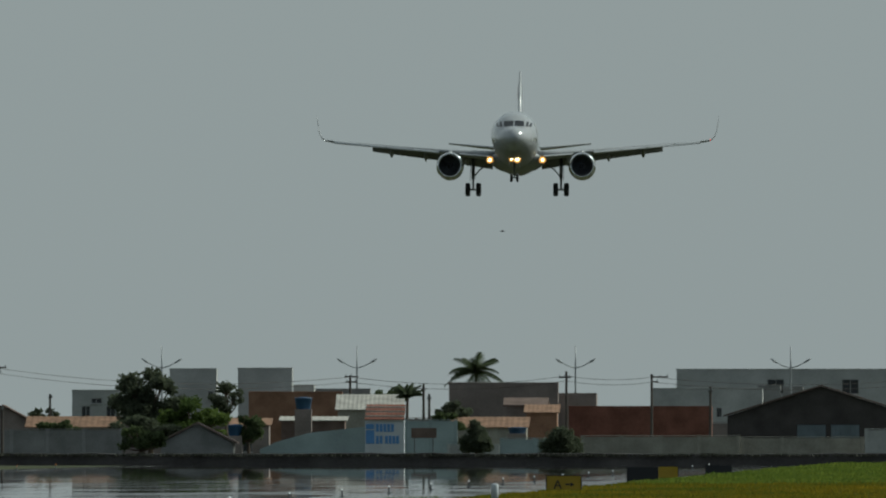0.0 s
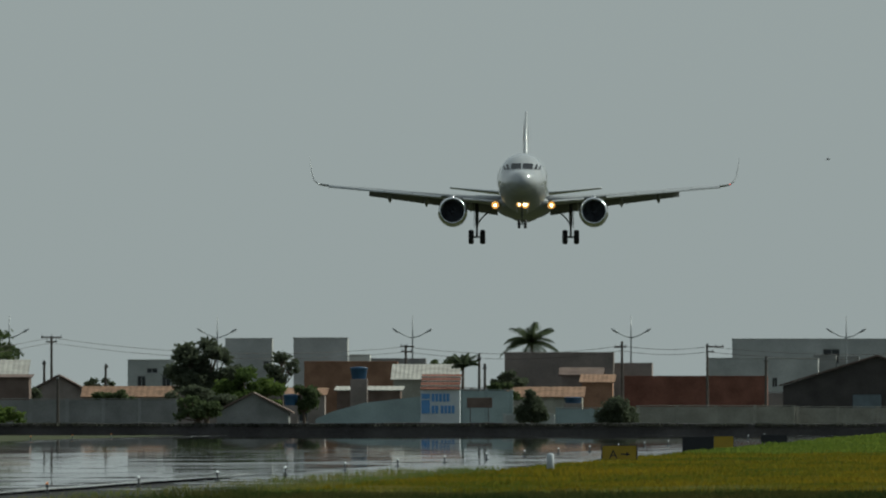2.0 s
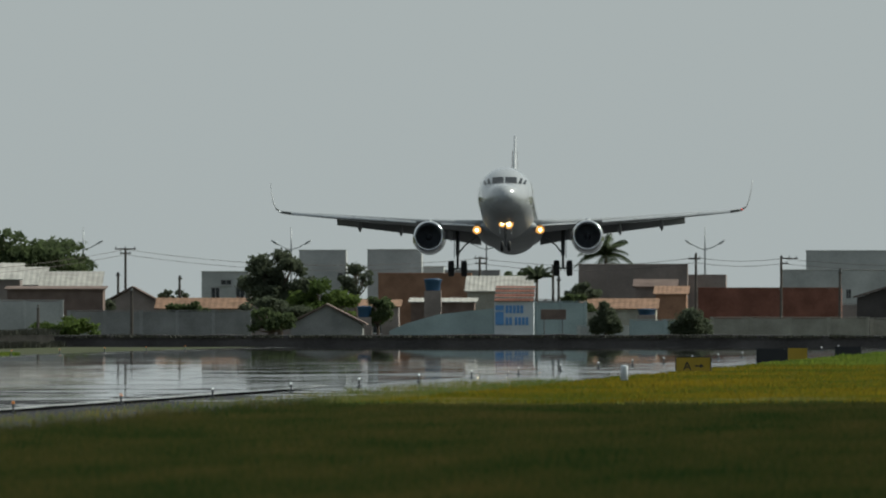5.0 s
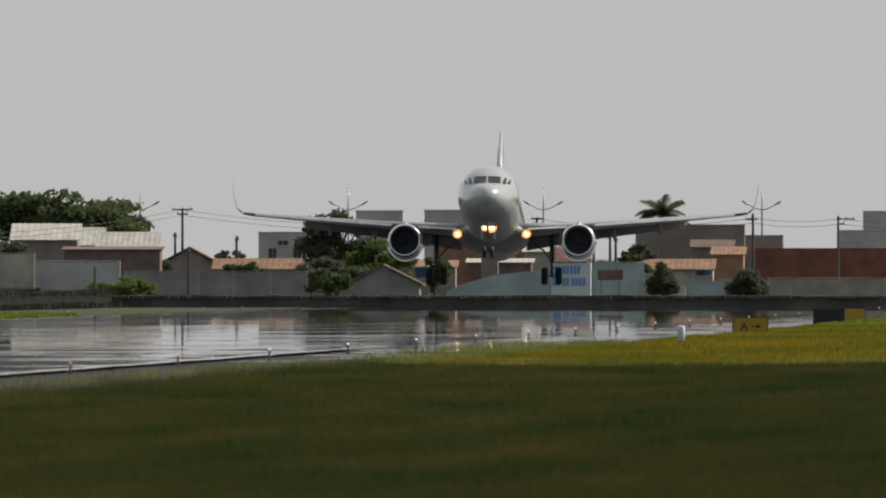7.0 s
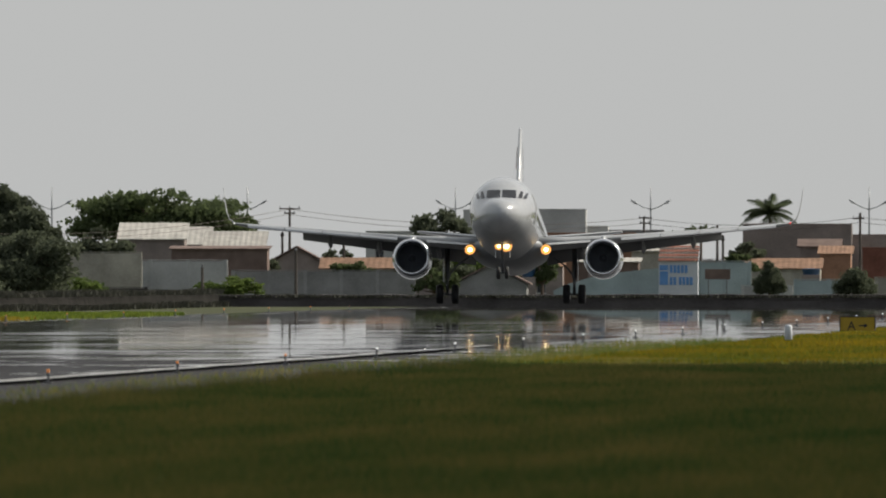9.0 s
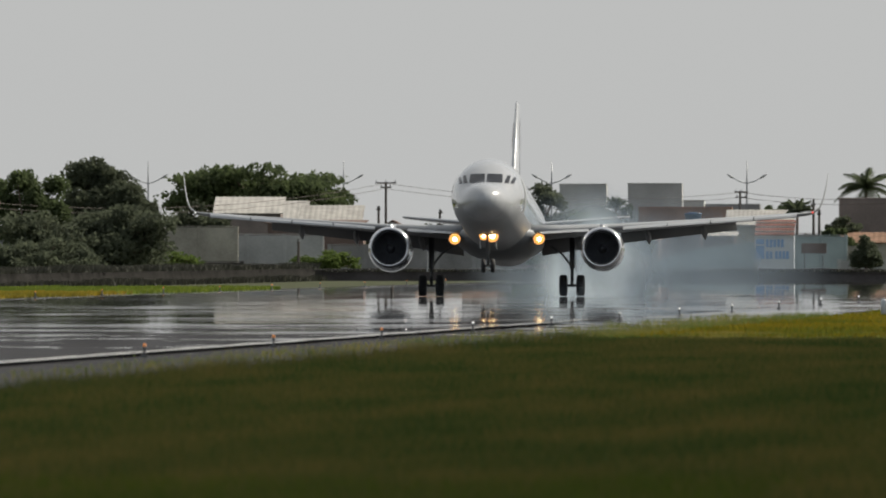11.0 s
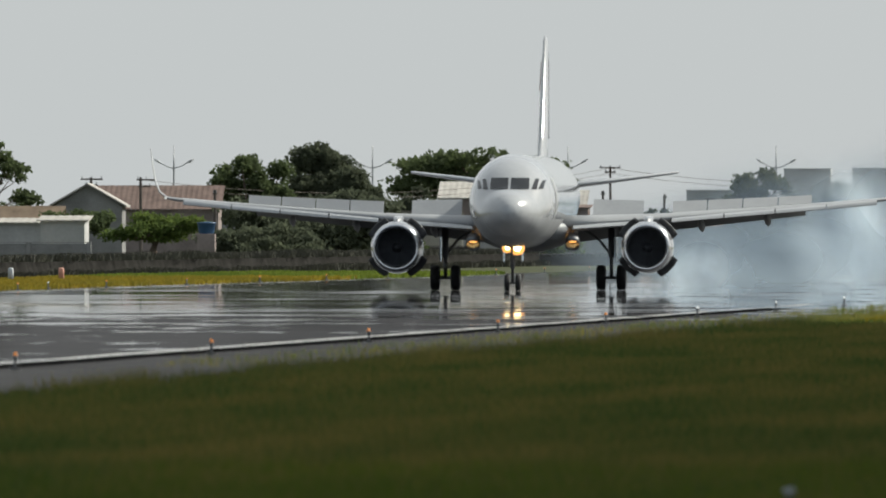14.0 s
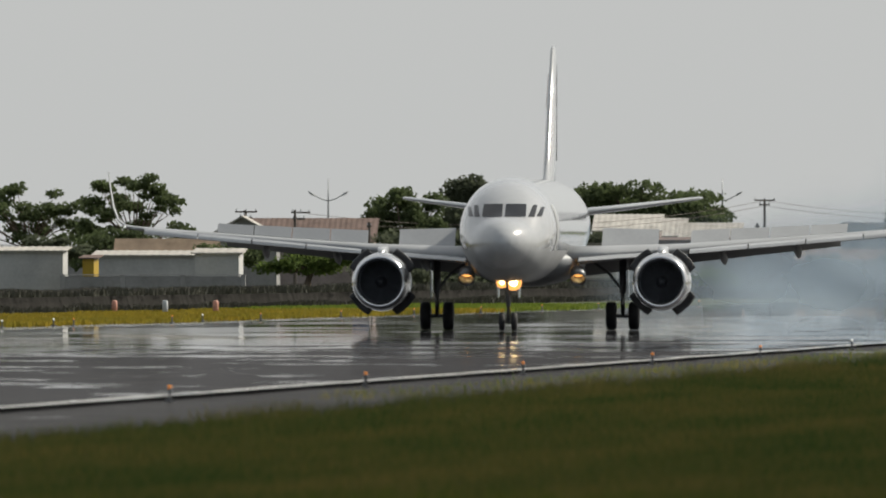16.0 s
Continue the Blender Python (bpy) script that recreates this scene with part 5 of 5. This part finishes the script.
def water_tank(bearing, bottom, d, r, h):
    z = az(bottom, d)
    ob = thing("water_tank", "blue plastic rooftop water tank", "water tank", (ax(bearing, d), d, z))
    part("body", lathe([(0, r * 0.8), (0.05, r * 0.85), (h * 0.8, r), (h * 0.82, r * 1.04), (h * 0.88, r * 1.04)], "z", 24), TANK_BLUE, ob, "", True)
    part("lid", lathe([(h * 0.884, r * 1.06), (h * 0.93, r * 1.06), (h, r * 0.3)], "z", 24), TANK_BLUE, ob, "domed blue lid", True)
    part("stand", boxes((-r, r, -r, r, -z - 0.06, -0.004)), PLASTER_BROWN, ob, "rendered plinth under the tank")


water_tank(867, 445, 2160, 0.75, 1.1)
water_tank(746, 492, 2100, 0.62, 1.0)
water_tank(1246, 488, 2130, 0.8, 0.55)
water_tank(-395, 488, 1620, 0.6, 0.8)


def board_sign(bearing0, bearing1, top, bottom, d, mat, label):
    x0, x1, z1, z0 = ax(bearing0, d), ax(bearing1, d), az(top, d), az(bottom, d)
    ob = thing("signboard", label, "signboard")
    part("board", boxes((x0, x1, d, d + 0.08, z0, z1)), mat, ob)
    for x in (x0 + 0.3, x1 - 0.3):
        part("post", tube([(x, d + 0.13, -0.06), (x, d + 0.13, z1)], 0.05, 8), STEEL, ob)


board_sign(1058, 1103, 478, 496, 2066, TILE_BROWN, "dark brown blank board on two posts")

# ---- airfield signs, markers and lights ----

def taxi_sign(x, y, w, h, mat, label, arrow=False):
    ob = thing("taxiway_sign", label, "airfield sign", (x, y, -0.06), "airfield signs on the grass")
    box = part("panel", boxes((0, w, 0, 0.25, 0.1, h)), mat, ob)
    part("frame", boxes((-0.04, -0.004, -0.01, 0.26, 0.06, h + 0.04), (w + 0.004, w + 0.04, -0.01, 0.26, 0.06, h + 0.04), (-0.04, w + 0.04, -0.01, 0.26, h + 0.004, h + 0.04)), SIGN_BLACK, ob, "dark metal frame")
    for fx in (0.15, w - 0.15):
        part("leg", tube([(fx, 0.12, 0), (fx, 0.12, 0.1)], 0.04, 8), STEEL, ob)
    if arrow:
        font = bpy.data.curves.new("letter", "FONT")
        font.body, font.size, font.extrude = "A", 0.55, 0.004
        letter = new("letter", font)
        letter.parent, letter.matrix_basis = box, pose(0.3, -0.006, 0.24, 90, 0, 0)
        letter.data.materials.append(SIGN_BLACK)
        bm = boxes((0.82, 1.1, -0.012, -0.004, 0.4, 0.46))
        bm.faces.new([bm.verts.new(v) for v in ((1.05, -0.008, 0.33), (1.22, -0.008, 0.43), (1.05, -0.008, 0.53))])
        part("arrow", bm, SIGN_BLACK, box, "black arrow")


taxi_sign(ax(1298, 1065), 1065, 1.5, 0.8, SIGN_YELLOW, "yellow taxiway sign with black letter and arrow", True)
taxi_sign(ax(1441, 1276), 1276, 1.58, 0.86, SIGN_BLACK, "black-faced airfield sign seen from behind")
taxi_sign(ax(1495, 1320), 1320, 1.08, 0.84, SIGN_YELLOW, "plain yellow airfield sign")
taxi_sign(ax(1580, 1528), 1528, 1.6, 0.6, SIGN_BLACK, "black-faced distant airfield sign")


def marker_post(x, y, h, w, mat, label):
    ob = thing("marker_post", label, "marker post", (x, y, -0.06))
    part("post", lathe([(0, w * 0.5), (h * 0.9, w * 0.5), (h * 0.97, w * 0.4), (h, w * 0.2)], "z", 16), mat, ob, "", True)
    part("foot", lathe([(0, w * 0.8), (0.05, w * 0.75)], "z", 16), STEEL, ob)


marker_post(ax(1206, 921), 921, 0.78, 0.28, SIGN_WHITE, "short white marker post at the grass edge")
for b, mat, label in ((-833, MARKER_RED, "orange-red marker on the far verge"), (-743, SIGN_WHITE, "white marker on the far verge"), (-653, MARKER_RED, "orange-red marker on the far verge")):
    marker_post(ax(b, 1310), 1310, 0.8, 0.3, mat, label)


def marker_stake(x, y):
    ob = thing("marker_stake", "short dark stake with a pale cap in the near grass", "marker post", (x, y, -0.06))
    part("stake", boxes((-0.045, 0.045, -0.045, 0.045, 0, 0.27)), STEEL, ob)
    part("cap", boxes((-0.055, 0.055, -0.055, 0.055, 0.274, 0.33)), SIGN_WHITE, ob, "pale square cap")


marker_stake(ax(639, 230), 230)


def edge_light(mat, label):
    ob = thing("runway_light", label, "runway light", group="runway edge lights")
    part("stem", tube([(0, 0, -0.01), (0, 0, 0.04), (0, 0, 0.041), (0, 0, 0.2)], [0.11, 0.11, 0.03, 0.03], 12), STEEL, ob, "grey light stem")
    part("collar", lathe([(0.2, 0.035), (0.22, 0.045), (0.26, 0.045), (0.27, 0.035)], "z", 14), STEEL, ob, "grey metal collar", True)
    part("dome", lathe([(0.27, 0.038), (0.3, 0.038), (0.325, 0.025), (0.335, 0.008)], "z", 14), mat, ob, "glass light dome", True)
    return ob


amber, clear = edge_light(LAMP_ORANGE, "small amber runway edge light on a stem"), edge_light(LAMP_CLEAR, "small clear runway edge light on a stem")
for i in range(-3, 23):
    y = 474 + 58.5 * i
    for x in (-35.0, -82.4):
        src = amber if (y < 760 or x < -80) else clear
        if i == -3 and x > -80:
            amber.matrix_basis = pose(x, y, 0)
        elif i == 5 and x > -80:
            clear.matrix_basis = pose(x, y, 0)
        else:
            copy_thing(src, pose(x, y, 0))
for y in (1030, 1058, 1148):
    copy_thing(clear, pose(-83.2, y, 0))


# ---- birds ----
def bird(label, span):
    ob = thing("bird", label, "bird", group="birds over the airfield")
    part("body", lathe([(-0.16, 0.008), (-0.13, 0.03), (-0.04, 0.05), (0.06, 0.04), (0.15, 0.012), (0.2, 0.02)], "x", 10), SIGN_BLACK, ob, "", True)
    for side in (-1, 1):
        rings = []
        for out, lift, chord in ((0.03, 0.02, 0.13), (0.5, 0.09, 0.12), (1.0, 0.05, 0.03)):
            y, z = side * out * span / 2, lift
            rings.append([Vector((-chord / 2, y, z)), Vector((0, y, z + 0.008)), Vector((chord / 2, y, z)), Vector((0, y, z - 0.008))])
        part("wing", loft(rings), SIGN_BLACK, ob, "spread dark wing")
    return ob


BIRDS = [bird("small dark bird flying low across the sky", 0.5), bird("tiny dark bird climbing across the sky", 0.36)]


# ---- tyre smoke ----
def puff(label, mat, sx, sy, sz, seed):
    """A billow: a lumpy shell, open behind."""
    bm = bmesh.new()
    bmesh.ops.create_icosphere(bm, subdivisions=4, radius=1.0)
    bmesh.ops.delete(bm, geom=[v for v in bm.verts if v.co.y > 0.02], context="VERTS")
    for v in bm.verts:
        v.co.y *= 1 + 0.3 * noise.noise(v.co * 1.8 + Vector((seed * 5.3, 0, 0)))
    ob = new("smoke_puff", mesh("smoke_puff", bm, mat, True))
    ob.scale = (sx, sy * 0.5, sz)
    ob.visible_shadow = False
    return tagged(ob, label, "smoke", "tyre smoke")


SMOKE_DENSE, SMOKE_THIN = smoky("dense_tyre_smoke", 0.9, (0.74, 0.85, 0.93)), smoky("thin_tyre_smoke", 0.55, (0.46, 0.56, 0.65))
DENSE, THIN, SMALL = "dense bluish-white tyre smoke", "thin drifting bluish tyre smoke", "small white puff from nose wheels"
# label, material, radii, birth, place at birth, place two seconds later, place at the end
SMOKE = [
    (DENSE, SMOKE_DENSE, (4.2, 5.0, 6.5), 10.75, (-54.0, 1325, 0.8), (-53.2, 1325, 2.0), (-52.0, 1325, 3.0)),
    (DENSE, SMOKE_DENSE, (3.2, 4.0, 4.4), 10.75, (-52.4, 1314, 0.4), (-52.2, 1314, 1.4), (-50.6, 1314, 2.2)),
    (DENSE, SMOKE_DENSE, (3.0, 4.0, 6.0), 11.2, (-53.0, 1308, 0.6), (-51.0, 1308, 2.4), (-49.0, 1308, 3.4)),
    (THIN, SMOKE_THIN, (9.0, 6.0, 6.2), 11.0, (-54.5, 1338, 1.4), (-55.5, 1338, 2.4), (-62.0, 1338, 2.6)),
    (THIN, SMOKE_THIN, (12.0, 6.0, 6.0), 11.0, (-50.0, 1350, 1.2), (-47.0, 1350, 1.8), (-50.0, 1350, 2.4)),
    (THIN, SMOKE_THIN, (10.0, 5.0, 4.8), 11.2, (-57.0, 1296, 0.4), (-58.5, 1296, 1.4), (-66.0, 1296, 1.8)),
    (THIN, SMOKE_THIN, (9.0, 5.0, 5.0), 11.6, (-52.0, 1308, 0.6), (-54.0, 1308, 1.6), (-58.0, 1308, 2.2)),
    (THIN, SMOKE_THIN, (8.0, 5.0, 7.0), 11.3, (-50.0, 1368, 1.0), (-49.0, 1368, 3.4), (-57.0, 1368, 4.2)),
    (THIN, SMOKE_THIN, (8.0, 5.0, 4.0), 11.9, (-53.5, 1288, 0.2), (-55.0, 1288, 1.0), (-61.0, 1288, 1.4)),
    (SMALL, SMOKE_DENSE, (2.6, 2.0, 2.4), 12.75, (-57.6, 1178, 0.7), (-49.5, 1176, 0.9), (-43.0, 1176, 1.4)),
    (SMALL, SMOKE_THIN, (3.6, 2.0, 2.6), 12.85, (-56.6, 1186, 0.6), (-51.0, 1184, 1.1), (-45.5, 1184, 1.6)),
]
PUFFS = [puff(label, mat, *size, i) for i, (label, mat, size, *_) in enumerate(SMOKE)]


# ---- movement ----
# seconds, main wheels along the runway, across it, their height, nose up, nose across, lean
FLIGHT = [
    (0, 2100.9, -58.35, 23.26, 3.06, 0.73, 0),
    (0.5, 2068.5, -58.38, 21.10, 3.13, 0.9, 0.1),
    (1, 2035.4, -58.47, 19.14, 3.20, 1, 0.1),
    (1.5, 2001.6, -58.54, 17.37, 3.26, 1.1, 0.2),
    (2, 1967.2, -58.60, 15.65, 3.26, 1.2, 0.1),
    (2.5, 1932.3, -58.58, 13.97, 3.33, 1.2, -0.1),
    (3, 1896.8, -58.66, 12.32, 3.40, 1.2, -0.4),
    (5.5, 1714.2, -58.32, 4.24, 5.90, 0.64, -0.2),
    (6, 1677.0, -58.19, 3.23, 6.00, 0.64, -0.1),
    (6.5, 1639.7, -58.27, 2.55, 5.80, 0.65, 0),
    (7, 1602.5, -58.34, 2.18, 5.60, 0.65, 0),
    (7.5, 1565.2, -58.41, 1.97, 4.60, 0.6, 0),
    (8, 1528.1, -58.48, 1.86, 4.00, 0.57, 0),
    (8.5, 1491.1, -58.44, 1.48, 4.20, 0.5, 0),
    (9, 1454.4, -58.37, 1.07, 4.50, 0.5, 0),
    (10.6, 1338.8, -58.4, 0.25, 4.3, 0.2, 0),
    (11.5, 1275.6, -58.14, 0.06, 3.90, -0.4, 0),
    (12, 1241.2, -58.35, 0.03, 2.70, 0, 0),
    (12.5, 1207.4, -58.26, 0.00, 1.40, 0.3, 0),
    (13, 1174.2, -58.43, 0.00, 0.70, 0.6, 0),
    (13.5, 1141.7, -58.27, 0.00, 0.20, 0.6, 0),
    (14, 1109.9, -58.42, 0.00, 0.00, 0.4, 0),
    (14.5, 1078.9, -58.57, 0.00, 0.00, 0.25, 0),
    (15, 1048.8, -58.49, 0.00, 0.00, 0.25, 0),
    (15.5, 1019.5, -58.37, 0.00, 0.00, 0.25, 0),
    (16, 991.1, -58.42, 0.00, 0.00, 0.17, 0),
]


# seconds, bearing and drop of each bird's sight line; its distance
BIRD_PATHS = [
    (1750, -1, ((0, 2650, 40), (2.2, 1749, 92), (2.6, 1585, 106), (3.1, 1383, 121), (3.6, 1180, 60), (4.4, 900, -300), (16, -2200, -4000))),
    (1900, 1, ((0, 1220, 130), (0.6, 1377, 107), (1.0, 1482, 92), (1.4, 1577, 72), (1.8, 1656, 64), (2.6, 1840, 0), (4.0, 2200, -300), (16, 5200, -4000))),
]


def motions():
    walk(CRAFT, [(t, pose(x, y, z, -up, lean, yaw)) for t, y, x, z, up, yaw, lean in FLIGHT])
    for ob, (d, turn, rows) in zip(BIRDS, BIRD_PATHS):
        walk(ob, [(t, pose(ax(b, d), d, az(v, d), 0, 0, 0 if turn < 0 else 179.5)) for t, b, v in rows])
    # the main legs hang out in the air and sink in under the load
    for ob, drop in MOVING["legs"]:
        walk(ob, [(t, pose(0, 0, -k * drop)) for t, k in ((0, 1), (10.5, 1), (11.0, 0.5), (12.0, 0.1), (12.6, 0), (16, 0))])
    # wings flex: up in the air, down on the ground
    for ob, side in MOVING["wings"]:
        hinge = Vector((side * 2.0, -3.0, 3.0))
        rows = [(t, Matrix.Translation(hinge) @ Matrix.Rotation(-side * radians(a), 4, "Y") @ Matrix.Translation(-hinge)) for t, a in ((0, 2.2), (9, 2.2), (10.6, 1.8), (12.0, 0.4), (12.6, 0.1), (16, 0.1))]
        walk(ob, rows)
    # spoilers rise just after touchdown
    for ob, base, line in MOVING["spoilers"]:
        rows = [(t, Matrix.Translation(base) @ Matrix.Rotation(radians(a), 4, line)) for t, a in ((0, 0), (11.6, 0), (12.3, 42), (12.6, 45), (16, 45))]
        walk(ob, rows)
    # the lamps under the wing roots fold away once the wheels are down
    for ob, pivot in MOVING["lamps"]:
        rows = [(t, Matrix.Translation(pivot) @ Matrix.Rotation(radians(a), 4, "X") @ Matrix.Translation(-pivot)) for t, a in ((0, 0), (11.3, 0), (12.1, 44), (16, 44))]
        walk(ob, rows)
    # reverser doors swing out round a tangent
    for ob, base, a in MOVING["doors"]:
        axis = Vector((-math.sin(a), 0, math.cos(a)))
        rows = [(t, Matrix.Translation(base) @ Matrix.Rotation(radians(s), 4, axis)) for t, s in ((0, 0), (11.2, 0), (12.3, 48), (12.6, 52), (16, 52))]
        walk(ob, rows)
    # wheels spin up at touchdown
    for ob, base, r in MOVING["wheels"]:
        start = 10.6 if r > 0.5 else 12.8
        rows, a, t = [(0, Matrix.Translation(base)), (start, Matrix.Translation(base))], 0.0, start
        while t < 16:
            t = min(16.0, t + 0.1)
            a += 70
            rows.append((t, Matrix.Translation(base) @ pose(0, 0, 0, a)))
        walk(ob, rows)
    for ob, (_, _, size, birth, p0, p1, p2) in zip(PUFFS, SMOKE):
        low = Vector(p0) - Vector((0, 0, size[2] + p0[2] + 1))
        walk(ob, [(0, Matrix.Translation(low)), (birth - 0.4, Matrix.Translation(low)), (birth, Matrix.Translation(p0)), (birth + 2, Matrix.Translation(p1)), (16, Matrix.Translation(p2))])


motions()
